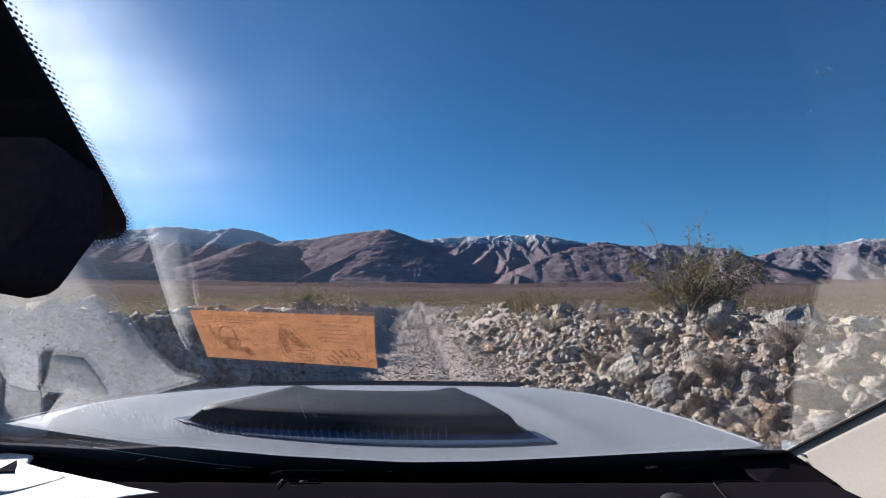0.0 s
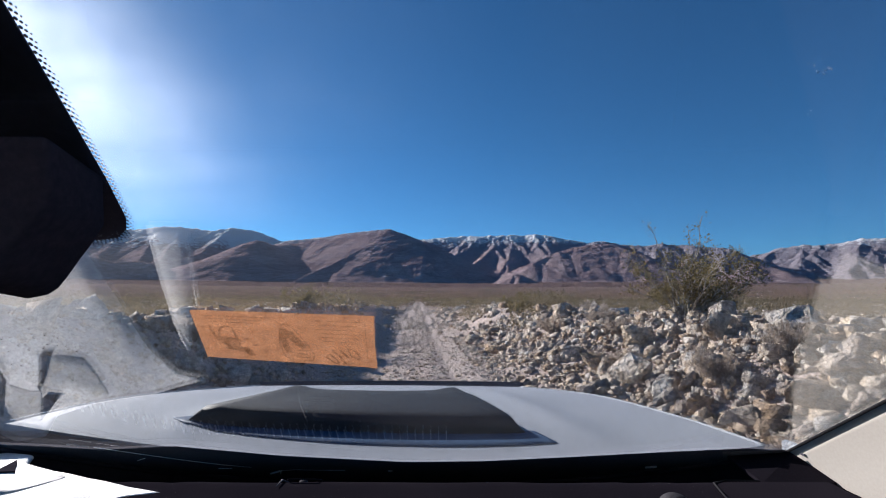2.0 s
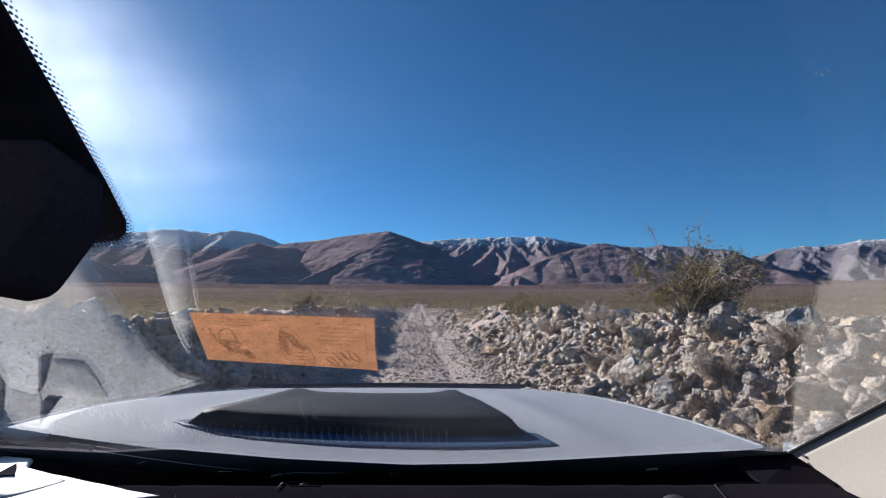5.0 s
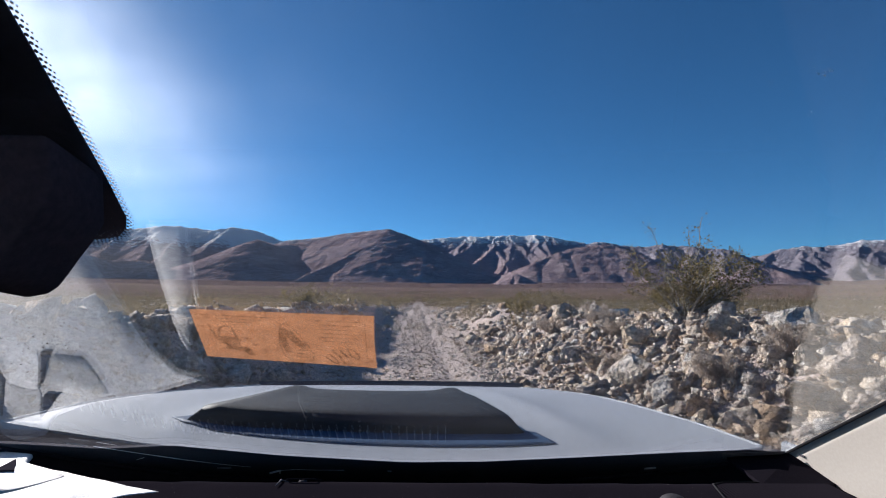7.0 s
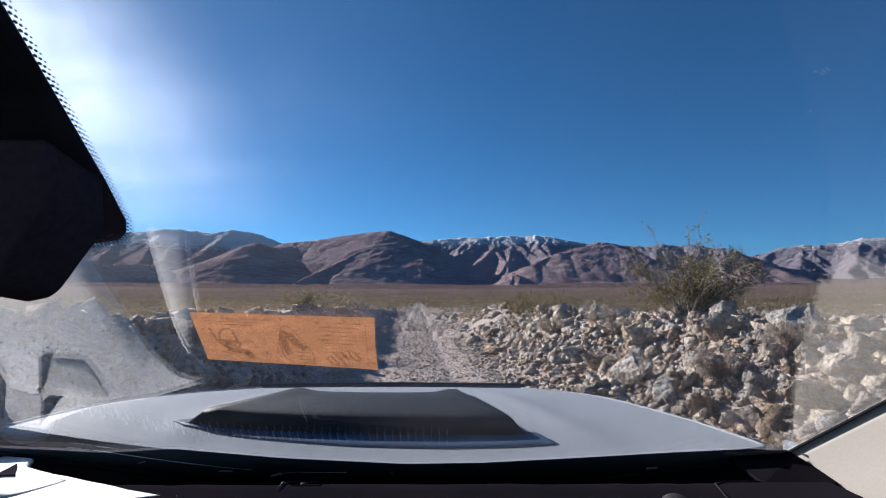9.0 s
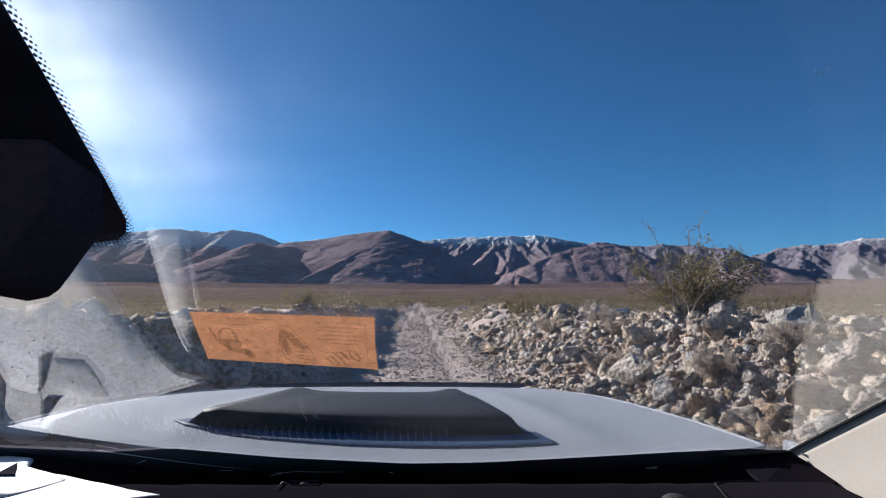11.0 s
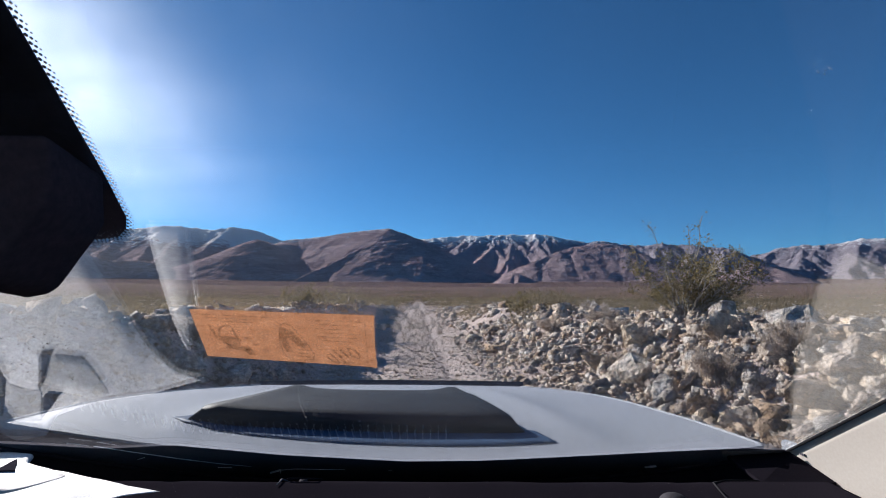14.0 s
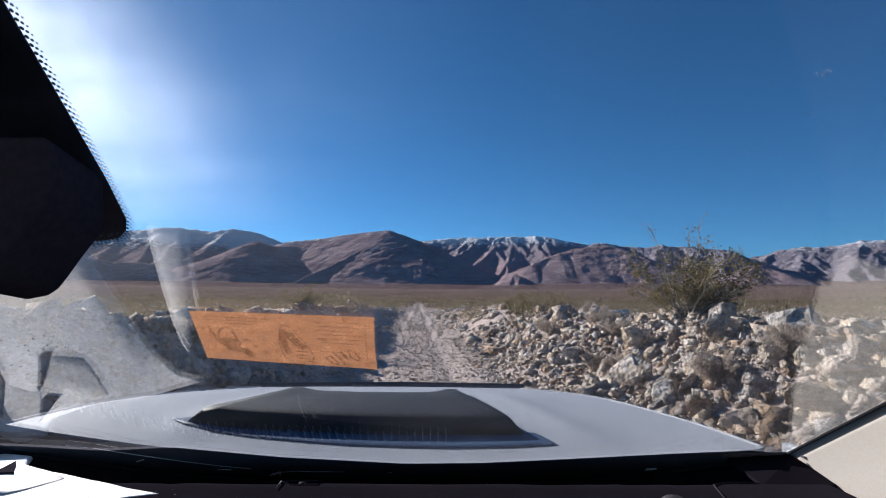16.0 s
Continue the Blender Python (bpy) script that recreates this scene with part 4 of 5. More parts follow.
def build_far_shrubs():
    """Thousands of shrubs over the plain, joined: each a loose clump of leaves."""
    def clump(seed, k, size):
        r = np.random.RandomState(seed)
        ph, u = r.rand(k) * 6.28, r.rand(k) ** 0.5
        cz = 0.08 + 0.87 * r.rand(k) ** 0.8
        wide = 0.35 + 0.65 * np.sin(np.clip(cz, 0, 1) * 2.4)
        lobe = 0.75 + 0.25 * np.sin(3 * ph + seed)
        c = np.stack([np.cos(ph) * u * wide * lobe, np.sin(ph) * u * wide * lobe, cz * (0.8 + 0.2 * np.sin(2 * ph))], 1)
        d = r.randn(k, 3) + np.array([0, 0, 0.6])
        d /= np.linalg.norm(d, axis=1)[:, None]
        a = np.cross(d, r.randn(k, 3))
        a /= np.linalg.norm(a, axis=1)[:, None]
        ln = size * (0.7 + 0.7 * r.rand(k)[:, None])
        v = np.stack([c - a * ln * 0.25, c + d * ln * 0.6 + a * ln * 0.3, c + d * ln * 1.4, c + d * ln * 0.5 - a * ln * 0.4], 1).reshape(-1, 3)
        return v, np.arange(len(v)).reshape(-1, 4)

    r = np.random.RandomState(5)
    for count, y0, y1, w, k, size in ((560, 14, 60, 1.0, 220, 0.062), (6000, 45, 260, 1.15, 20, 0.20), (11000, 210, 1250, 1.15, 8, 0.42)):
        y = y0 + (y1 - y0) * r.rand(count) ** 1.3
        x = (r.rand(count) * 2 - 1) * y * w
        q = np.abs(x - ROAD_LEAN * y)
        ok = q > 2.8
        x, y = x[ok], y[ok]
        s = (0.4 + 0.5 * r.rand(len(x))) * np.where(y > 200, 2.1, 1.15)
        rows = np.stack([x, y, land(x, y) - 0.06, s, r.rand(len(x)) * 6.28, r.randn(len(x)) * 0.06], 1)
        shapes = [clump(90 + i, k, size) for i in range(5)]
        tagged(scattered("desert_shrubs", shapes, rows, m_far_leaf), "low olive and tan shrubs dotted over the desert plain", "shrubs", kind="stuff")


build_far_shrubs()


# ---- the car: all heights below are from the eye's level, added by the root ----
car = new("car")
car.location = EYE
tagged(car, "white off-road car with a black bonnet scoop, seen from its cabin", "car")
RAKE = 0.70                      # the windscreen's rise for each metre towards the cabin
GLASS_N = Vector((0, RAKE, 1)).normalized()


def on_glass(x, y, lift=0.0):
    """A point of the windscreen's inner face; lift: towards the cabin."""
    return Vector((x, y, 0.335 - RAKE * y)) - GLASS_N * lift


def along(pts, t):
    """A point on the polyline's smooth run, by even parameter."""
    n = len(pts) - 1
    i = min(int(t * n), n - 1)
    f = t * n - i
    p = [Vector(pts[max(0, min(n, i + k))]) for k in (-1, 0, 1, 2)]
    return 0.5 * ((2 * p[1]) + (p[2] - p[0]) * f + (2 * p[0] - 5 * p[1] + 4 * p[2] - p[3]) * f * f + (3 * p[1] - p[0] - 3 * p[2] + p[3]) * f ** 3)


BON_L = [(-1.07, 1.12, -0.302), (-1.19, 1.6, -0.357), (-1.115, 1.95, -0.393), (-0.924, 2.3, -0.437)]
BON_R = [(0.779, 1.12, -0.352), (0.768, 1.5, -0.381), (0.642, 1.95, -0.407), (0.395, 2.3, -0.441)]
BON_C = [(-0.12, 1.12, -0.392), (-0.18, 1.5, -0.388), (-0.23, 1.95, -0.400), (-0.268, 2.34, -0.441)]


def bonnet_at(u, v):
    """u from -1 (left) to 1 (right), v from the cabin to the nose."""
    l, c, r = along(BON_L, v), along(BON_C, v), along(BON_R, v)
    p = 0.5 * u * (u - 1) * l + (1 - u * u) * c + 0.5 * u * (u + 1) * r
    # two soft creases beside the scoop
    for k in (-0.62, 0.62):
        p.z += 0.013 * math.exp(-((u - k * (1 - 0.25 * v)) / 0.07) ** 2) * math.sin(math.pi * min(1, v * 1.1))
    return p


def build_bonnet():
    nu, nv = 61, 33
    verts = [bonnet_at(-1 + 2 * i / (nu - 1), j / (nv - 1)) for j in range(nv) for i in range(nu)]
    faces = grid_faces(nu, nv)
    n = len(verts)
    verts += [v - Vector((0, 0, 0.03)) for v in verts]
    faces += [tuple(n + k for k in f[::-1]) for f in grid_faces(nu, nv)]
    rim = list(range(nu)) + [j * nu + nu - 1 for j in range(1, nv)] + [(nv - 1) * nu + i for i in range(nu - 2, -1, -1)] + [j * nu for j in range(nv - 2, 0, -1)]
    for a, b in zip(rim, rim[1:] + rim[:1]):
        faces.append((a, n + a, n + b, b))
    bon = mesh_object("bonnet", verts, faces, m_white, car, "white painted bonnet", smooth=True)
    bon.data.set_sharp_from_angle(angle=radians(40))
    # the fenders and nose that carry on from its edges
    for side, edge, sgn in (("fender", BON_L, -1), ("fender", BON_R, 1)):
        vs, fs, m = [], [], 24
        prof = [(0.004, -0.012), (0.03, -0.022), (0.07, -0.07), (0.10, -0.2), (0.10, -0.55)]
        for j in range(m):
            p = along(edge, j / (m - 1))
            for dx, dz in prof:
                vs.append(p + Vector((sgn * dx, 0.05 * (j / (m - 1)) ** 4, dz)))
        k = len(prof)
        for j in range(m - 1):
            for i in range(k - 1):
                fs.append((j * k + i, j * k + i + 1, (j + 1) * k + i + 1, (j + 1) * k + i))
        f = mesh_object(side, vs, fs, m_white, car, "white painted fender", smooth=True)
        s = f.modifiers.new("thick", "SOLIDIFY")
        s.thickness = 0.012
    for edge in (BON_L, BON_R):
        bm = bmesh.new()
        tube(bm, [along(edge, j / 30) + Vector((0, 0, 0.001)) for j in range(31)], [0.0035] * 31, 8)
        part("bonnet_edge", bm, m_white, bon, "rolled white bonnet edge", smooth=True)
    bm = bmesh.new()
    slab(bm, [(-0.98, 2.31, -0.47), (0.46, 2.31, -0.47), (0.46, 2.36, -0.95), (-0.98, 2.36, -0.95)], (0, 0.05, 0))
    part("nose", bm, m_black, car, "black grille and nose panel")
    # deflector along the nose
    bm = bmesh.new()
    ring = []
    pts = [Vector((-0.945 + 1.36 * i / 20, 2.33 + 0.03 * math.sin(math.pi * i / 20), -0.446)) for i in range(21)]
    for p in pts:
        for dy, dz in ((0, -0.015), (0.03, -0.015), (0.035, 0.016), (0.02, 0.022)):
            ring.append(bm.verts.new(p + Vector((0, dy, dz - 0.004 * abs(p.x + 0.26)))))
    for i in range(20):
        for k in range(4):
            bm.faces.new((ring[i * 4 + k], ring[i * 4 + (k + 1) % 4], ring[i * 4 + 4 + (k + 1) % 4], ring[i * 4 + 4 + k]))
    bm.faces.new(ring[:4])
    bm.faces.new(ring[-4:])
    part("bug_deflector", bm, m_matt, car, "black plastic bug deflector")


build_bonnet()


def build_scoop():
    """The raised black scoop: low ramp at the cabin side, crest at the nose side."""
    rows = []
    # v along, half outline: left x, right x, y, top
    prof = [(-0.748, 0.248, 1.335, 0.0), (-0.752, 0.250, 1.337, 0.012), (-0.754, 0.251, 1.341, 0.028), (-0.751, 0.249, 1.348, 0.042), (-0.744, 0.243, 1.360, 0.051),
            (-0.728, 0.232, 1.385, 0.056), (-0.700, 0.20, 1.48, 0.060), (-0.660, 0.15, 1.64, 0.062), (-0.628, 0.110, 1.75, 0.060), (-0.612, 0.097, 1.80, 0.045), (-0.60, 0.09, 1.83, -0.01)]
    bm = bmesh.new()
    nu = 24
    for xl, xr, y, top in prof:
        row = []
        for i in range(nu + 1):
            t = i / nu
            x = lerp(xl, xr, t)
            e = min(t, 1 - t) * (xr - xl)
            shoulder = 1 - max(0, 1 - e / 0.055) ** 2
            v = (y - 1.12) / 1.2
            u = (x + 0.15 + 0.09 * v) / 0.95
            zb = bonnet_at(max(-1, min(1, u)), min(1, max(0, v))).z
            dish = -0.016 * math.sin(math.pi * t) ** 0.5 * max(0, (y - 1.4) / 0.4)
            ridge = 0.012 * (math.exp(-((e - 0.08) / 0.04) ** 2)) * max(0, (y - 1.5) / 0.3)
            row.append(bm.verts.new((x, y, zb - 0.004 + max(0, top) * shoulder + (dish + ridge if top > 0.03 else 0) + min(0, top))))
        rows.append(row)
    for a, b in zip(rows, rows[1:]):
        for i in range(nu):
            bm.faces.new((a[i], a[i + 1], b[i + 1], b[i]))
    ob = part("hood_scoop", bm, m_black, car, "black satin bonnet scoop", smooth=True)
    s = ob.modifiers.new("thick", "SOLIDIFY")
    s.thickness = 0.008


build_scoop()


def build_scoop_shadow():
    """The shadow before the scoop, painted as a flat dark strip laid on the bonnet, with a point at each end."""
    bm = bmesh.new()
    xs, near, far = [-0.815, -0.74, -0.64, -0.51, -0.25, 0.02, 0.20, 0.27, 0.31], [1.385, 1.315, 1.283, 1.256, 1.232, 1.228, 1.236, 1.243, 1.249], [1.39, 1.42, 1.40, 1.37, 1.36, 1.36, 1.36, 1.36, 1.252]
    rows = []
    for i in range(61):
        x = lerp(xs[0], xs[-1], i / 60)
        y0, y1 = float(np.interp(x, xs, near)), float(np.interp(x, xs, far))
        row = []
        for k in range(5):
            y = lerp(y0, y1, k / 4)
            v = (y - 1.12) / 1.2
            row.append(bm.verts.new((x, y, bonnet_at((x + 0.15 + 0.09 * v) / 0.95, v).z + 0.002)))
        rows.append(row)
    for a, b in zip(rows, rows[1:]):
        for k in range(4):
            bm.faces.new((a[k], b[k], b[k + 1], a[k + 1]))
    ob = part("scoop_shadow", bm, m_scoop_shadow, car, "painted dark blue shadow before the scoop", smooth=True)
    ob.modifiers.new("thick", "SOLIDIFY").thickness = 0.001


build_scoop_shadow()

# the windscreen's outline: foot from left to right, then up the pillars
FOOT = [(-1.0, 0.79), (-0.939, 0.821), (-0.839, 0.876), (-0.727, 0.942), (-0.592, 1.008), (-0.366, 1.063), (0.0, 1.09), (0.276, 1.055), (0.497, 0.984), (0.667, 0.895)]
HEAD = [(0.70, 0.50), (0.70, 0.10), (0.60, 0.02), (-0.15, -0.02), (-0.9, 0.02), (-1.0, 0.10), (-1.0, 0.50)]


def build_windscreen():
    bm = bmesh.new()
    slab(bm, [on_glass(x, y, 0.0) for x, y in FOOT + HEAD], GLASS_N * 0.005)
    pane = part("windscreen", bm, m_glass, car, "dusty laminated windscreen glass")
    pane.visible_shadow = False
    # printed black border along the foot
    bm = bmesh.new()
    top_x, top_y = [-1.0, -0.94, -0.84, -0.77, -0.648, -0.576, -0.51, -0.317, -0.074, 0.087, 0.242, 0.452, 0.581, 0.664], [0.78, 0.812, 0.862, 0.868, 0.886, 0.878, 0.868, 0.916, 0.949, 0.943, 0.922, 0.891, 0.876, 0.888]
    xs = [lerp(-1.0, 0.664, i / 60) for i in range(61)]
    hi = [bm.verts.new(on_glass(x, float(np.interp(x, top_x, top_y)), 0.002)) for x in xs]
    lo = [bm.verts.new(on_glass(x, max(float(np.interp(x, [p[0] for p in FOOT], [p[1] for p in FOOT])), float(np.interp(x, top_x, top_y)) + 0.004), 0.002)) for x in xs]
    for i in range(60):
        bm.faces.new((lo[i], lo[i + 1], hi[i + 1], hi[i]))
    band = part("border_band", bm, m_matt, pane, "black printed glass border")
    band.modifiers.new("thick", "SOLIDIFY").thickness = 0.001
    # the printed patch behind the mirror, with its fringe of dots
    edge = [(-0.250, 0.10), (-0.254, 0.20), (-0.262, 0.262), (-0.268, 0.304), (-0.274, 0.346), (-0.282, 0.385), (-0.290, 0.397), (-0.302, 0.405), (-0.33, 0.409), (-0.6, 0.409), (-0.6, 0.10)]
    bm = bmesh.new()
    bm.faces.new([bm.verts.new(on_glass(x, y, -0.007)) for x, y in edge])
    patch = part("printed_patch", bm, m_mirror, pane, "black printed patch on the glass")
    patch.modifiers.new("thick", "SOLIDIFY").thickness = 0.001
    bm = bmesh.new()
    run = [Vector((x, y, 0)) for x, y in edge[:10]]
    for row, (gap, rad) in enumerate(((0.0012, 0.0014), (0.0034, 0.0011), (0.0053, 0.0007))):
        pos = 0.0027 * row / 2
        for a, b in zip(run, run[1:]):
            d = (b - a).normalized()
            nrm = Vector((d.y, -d.x, 0))
            while pos < (b - a).length:
                p = a + d * pos + nrm * gap
                c = on_glass(p.x, p.y, -0.007)
                t = Vector((0, 1, -RAKE)).normalized()
                bm.faces.new([bm.verts.new(c + rad * (Vector((1, 0, 0)) * math.cos(k * math.pi / 3) + t * math.sin(k * math.pi / 3))) for k in range(6)])
                pos += 0.0042
            pos -= (b - a).length
    tagged(part("dots", bm, m_matt, pane, "black printed dots"), kind="stuff")
    # dried mud specks, and a few stone chips whose glint is painted as pale colour
    rng = random.Random(5)
    t = Vector((0, 1, -RAKE)).normalized()
    for name, material, label, rows in (
            ("dirt_specks", m_mud, "dried mud specks on the glass", ((-0.545, 0.575, 0.0013, 26, 28, 22), (-0.50, 0.55, 0.0010, 12, 28, 22), (0.214, 0.277, 0.0003, 3, 3, 3))),
            ("stone_chips", m_pad, "small stone chips in the glass, glint painted pale", ((0.245, 0.269, 0.0004, 5, 3, 3), (0.246, 0.270, 0.0003, 3, 3, 3), (0.2535, 0.294, 0.0003, 2, 3, 3)))):
        bm = bmesh.new()
        for x, y, s, k, wide, tall in rows:
            for _ in range(k):
                c = on_glass(x + rng.gauss(0, 1) * s * wide, y + rng.gauss(0, 1) * s * tall, 0.001)
                r = s * rng.uniform(0.4, 1.2)
                bm.faces.new([bm.verts.new(c + r * (Vector((1, 0, 0)) * math.cos(q * 1.2566) + 1.6 * t * math.sin(q * 1.2566))) for q in range(5)])
        tagged(part(name, bm, material, pane, label), kind="stuff")


build_windscreen()


def build_cowl():
    """The black bulkhead beneath the foot of the glass, closing the gap to the bonnet."""
    bm = bmesh.new()
    run = FOOT + [(0.72, 0.88)]
    ring = []
    for x, y in run:
        z = 0.335 - RAKE * y
        u = max(-1.0, min(1.0, (x + 0.145) / 0.925))
        e = bonnet_at(u, 0.0)
        ring.append([bm.verts.new(p) for p in ((x, y - 0.004, z - 0.004), (e.x, max(y + 0.01, e.y + 0.02), e.z - 0.012), (e.x, e.y + 0.02, -0.9), (x, y - 0.02, -0.9), (x, y - 0.012, z - 0.05))])
    for a, b in zip(ring, ring[1:]):
        for k in range(5):
            bm.faces.new((a[k], a[(k + 1) % 5], b[(k + 1) % 5], b[k]))
    bm.faces.new(ring[0])
    bm.faces.new(ring[-1][::-1])
    part("cowl", bm, m_cowl, car, "black cowl panel under the windscreen")


build_cowl()


def build_mirror():
    """The rear-view mirror seen from the glass side: a deep rounded black housing."""
    bm = bmesh.new()
    ring = [(-0.60, 0.355, 0.10), (-0.277, 0.355, 0.10), (-0.272, 0.355, 0.059), (-0.281, 0.355, 0.042), (-0.289, 0.355, 0.030), (-0.297, 0.355, 0.017),
            (-0.304, 0.355, 0.007), (-0.311, 0.355, 0.002), (-0.326, 0.355, -0.001), (-0.354, 0.355, 0.004), (-0.60, 0.355, 0.02)]
    slab(bm, ring, (0.012, -0.07, 0.01))
    bmesh.ops.recalc_face_normals(bm, faces=bm.faces)
    bmesh.ops.bevel(bm, geom=[e for e in bm.edges if len(e.link_faces) == 2 and e.calc_face_angle(0) > 0.9], offset=0.007, segments=5, affect="EDGES", profile=0.5)
    housing = part("mirror_housing", bm, m_mirror, car, "black rear-view mirror housing", smooth=True)
    housing.data.set_sharp_from_angle(angle=radians(50))
    bm = bmesh.new()
    tube(bm, [Vector((-0.45, 0.33, 0.05)), Vector((-0.45, 0.28, 0.10)), Vector((-0.45, 0.25, 0.15))], [0.014, 0.012, 0.02], 12)
    part("mirror_stalk", bm, m_matt, housing)


build_mirror()


def dash_z(x, y):
    """The dashboard's top: level near the cabin, falling to the foot of the glass."""
    z = -0.312
    t = max(0.0, y - 0.80)
    return min(z - 0.52 * t, 0.335 - RAKE * y - 0.012)


def build_dashboard():
    foot_x, foot_y = [p[0] for p in FOOT], [p[1] for p in FOOT]
    nu, nv = 90, 40
    verts, faces = [], []
    for j in range(nv):
        for i in range(nu):
            x = lerp(-0.97, 0.665, i / (nu - 1))
            y1 = float(np.interp(x, foot_x, foot_y)) - 0.012
            y = lerp(0.33, y1, j / (nv - 1))
            verts.append(Vector((x, y, dash_z(x, y) - 0.10 * max(0, (0.40 - y) / 0.07) ** 2)))
    faces = grid_faces(nu, nv)
    dash = mesh_object("dashboard", verts, faces, m_dash, car, "charcoal vinyl dashboard", smooth=True)
    s = dash.modifiers.new("thick", "SOLIDIFY")
    s.thickness = 0.02
    # pale sunlit cover over the instruments, with a tongue along the foot of the glass
    def cover_z(x):
        return float(np.interp(x, [-0.97, -0.72, -0.68, -0.64, -0.60, -0.56, -0.52, -0.46, -0.36], [-0.288, -0.2885, -0.2905, -0.2945, -0.300, -0.306, -0.3095, -0.3105, -0.311]))

    bm = bmesh.new()
    cols = []
    near_x, near_y = [-0.97, -0.68, -0.655, -0.624, -0.605, -0.592, -0.574, -0.549, -0.506, -0.455, -0.392], [0.36, 0.36, 0.43, 0.513, 0.561, 0.59, 0.64, 0.692, 0.738, 0.754, 0.762]
    far_x, far_y = [-0.97, -0.85, -0.821, -0.764, -0.738, -0.699, -0.664, -0.61, -0.558, -0.499, -0.443, -0.388], [0.79, 0.86, 0.88, 0.868, 0.826, 0.811, 0.8, 0.793, 0.789, 0.773, 0.757, 0.741]
    for i in range(91):
        x = lerp(-0.97, -0.43, i / 90)
        y0, y1 = float(np.interp(x, near_x, near_y)), float(np.interp(x, far_x, far_y))
        col = []
        for k in range(25):
            t = 0.5 - 0.5 * math.cos(math.pi * k / 24)
            rim = 0.008 * max(0.0, 1 - min(t, 1 - t) * (y1 - y0) / 0.007) ** 2
            # the cabin side rolls off gently
            roll = max(0.0, min(0.011, cover_z(x) + 0.3112)) * max(0.0, 1 - t * (y1 - y0) / 0.09) ** 2
            col.append(bm.verts.new((x, lerp(y0, y1, t), cover_z(x) - max(rim, roll))))
        cols.append(col)
    for a, b in zip(cols, cols[1:]):
        for k in range(24):
            bm.faces.new((a[k], b[k], b[k + 1], a[k + 1]))
    top = part("instrument_cover", bm, m_grey, dash, "pale grey grained instrument cover", smooth=True)
    top.modifiers.new("thick", "SOLIDIFY").thickness = 0.01

    def plate(name, ring, z, thick, material, label, parent=dash):
        """A low plate with softened rim on the dashboard."""
        bm = bmesh.new()
        slab(bm, [(x, y, z) for x, y in ring], (0, 0, thick))
        bmesh.ops.recalc_face_normals(bm, faces=bm.faces)
        bmesh.ops.bevel(bm, geom=[e for e in bm.edges if e.calc_face_angle(0) > 1.2], offset=abs(thick) * 0.35, segments=2, affect="EDGES", profile=0.5)
        return part(name, bm, material, parent, label)

    # the hood rises out of the cover towards the glass
    bm = bmesh.new()
    ring = [(-0.90, 0.60), (-0.735, 0.60), (-0.732, 0.66), (-0.736, 0.692), (-0.740, 0.726), (-0.746, 0.751), (-0.751, 0.759), (-0.758, 0.763), (-0.769, 0.760), (-0.798, 0.749), (-0.805, 0.735), (-0.809, 0.714), (-0.83, 0.70), (-0.90, 0.69)]
    slab(bm, [(x, y, lerp(-0.2955, -0.2890, sstep(0.665, 0.712, y))) for x, y in ring], (0, 0, 0.0045))
    part("instrument_hood", bm, m_pad, top, "brighter raised instrument hood")
    plate("side_vent", [(-0.7365, 0.703), (-0.732, 0.690), (-0.722, 0.686), (-0.712, 0.688), (-0.721, 0.709), (-0.734, 0.740), (-0.748, 0.764), (-0.7485, 0.755), (-0.742, 0.728)], -0.2890, 0.0035, m_cowl, "black side vent slot", top)
    bm = bmesh.new()
    rows = []
    for i in range(41):
        x = lerp(-0.746, -0.629, i / 40)
        y0 = float(np.interp(x, [-0.746, -0.732, -0.712, -0.706, -0.660, -0.651, -0.640, -0.629], [0.764, 0.741, 0.696, 0.692, 0.699, 0.711, 0.738, 0.772]))
        y1 = float(np.interp(x, [-0.746, -0.730, -0.708, -0.670, -0.645, -0.629], [0.773, 0.766, 0.770, 0.784, 0.785, 0.777]))
        rows.append([bm.verts.new((x, lerp(y0, y1, k / 4), cover_z(x) + 0.0003)) for k in range(5)])
    for a, b in zip(rows, rows[1:]):
        for k in range(4):
            bm.faces.new((a[k], b[k], b[k + 1], a[k + 1]))
    panel = part("switch_panel", bm, m_panel, top, "mid grey switch panel", smooth=True)
    if panel.data.polygons[0].normal.z < 0:
        panel.data.flip_normals()
    panel.modifiers.new("thick", "SOLIDIFY").thickness = 0.002
    plate("lower_cover", [(-0.803, 0.752), (-0.772, 0.763), (-0.758, 0.766), (-0.7465, 0.764), (-0.7465, 0.775), (-0.762, 0.832), (-0.824, 0.832)], -0.2900, 0.0028, m_panel, "mid grey lower cover", top)
    plate("corner_grille", [(-0.87, 0.70), (-0.832, 0.704), (-0.812, 0.717), (-0.807, 0.745), (-0.829, 0.82), (-0.87, 0.82)], -0.2900, 0.003, m_cowl, "dark ribbed corner grille", top)
    for k in range(14):
        bm = bmesh.new()
        y = 0.722 + 0.007 * k
        box(bm, (-0.866, y, -0.2872), (-0.815 - 0.0012 * k, y + 0.0028, -0.2855))
        part("grille_rib", bm, m_grey, top)
    # joint between two dashboard panels, and a small sensor pocket
    bm = bmesh.new()
    tube(bm, [Vector((-0.2755, y, dash_z(0, y) + 0.003)) for y in (0.775, 0.80, 0.83, 0.866)], [0.0008, 0.0015, 0.0016, 0.001], 8)
    part("panel_joint", bm, m_plate, dash, "grey joint between dashboard panels", smooth=True)
    bm = bmesh.new()
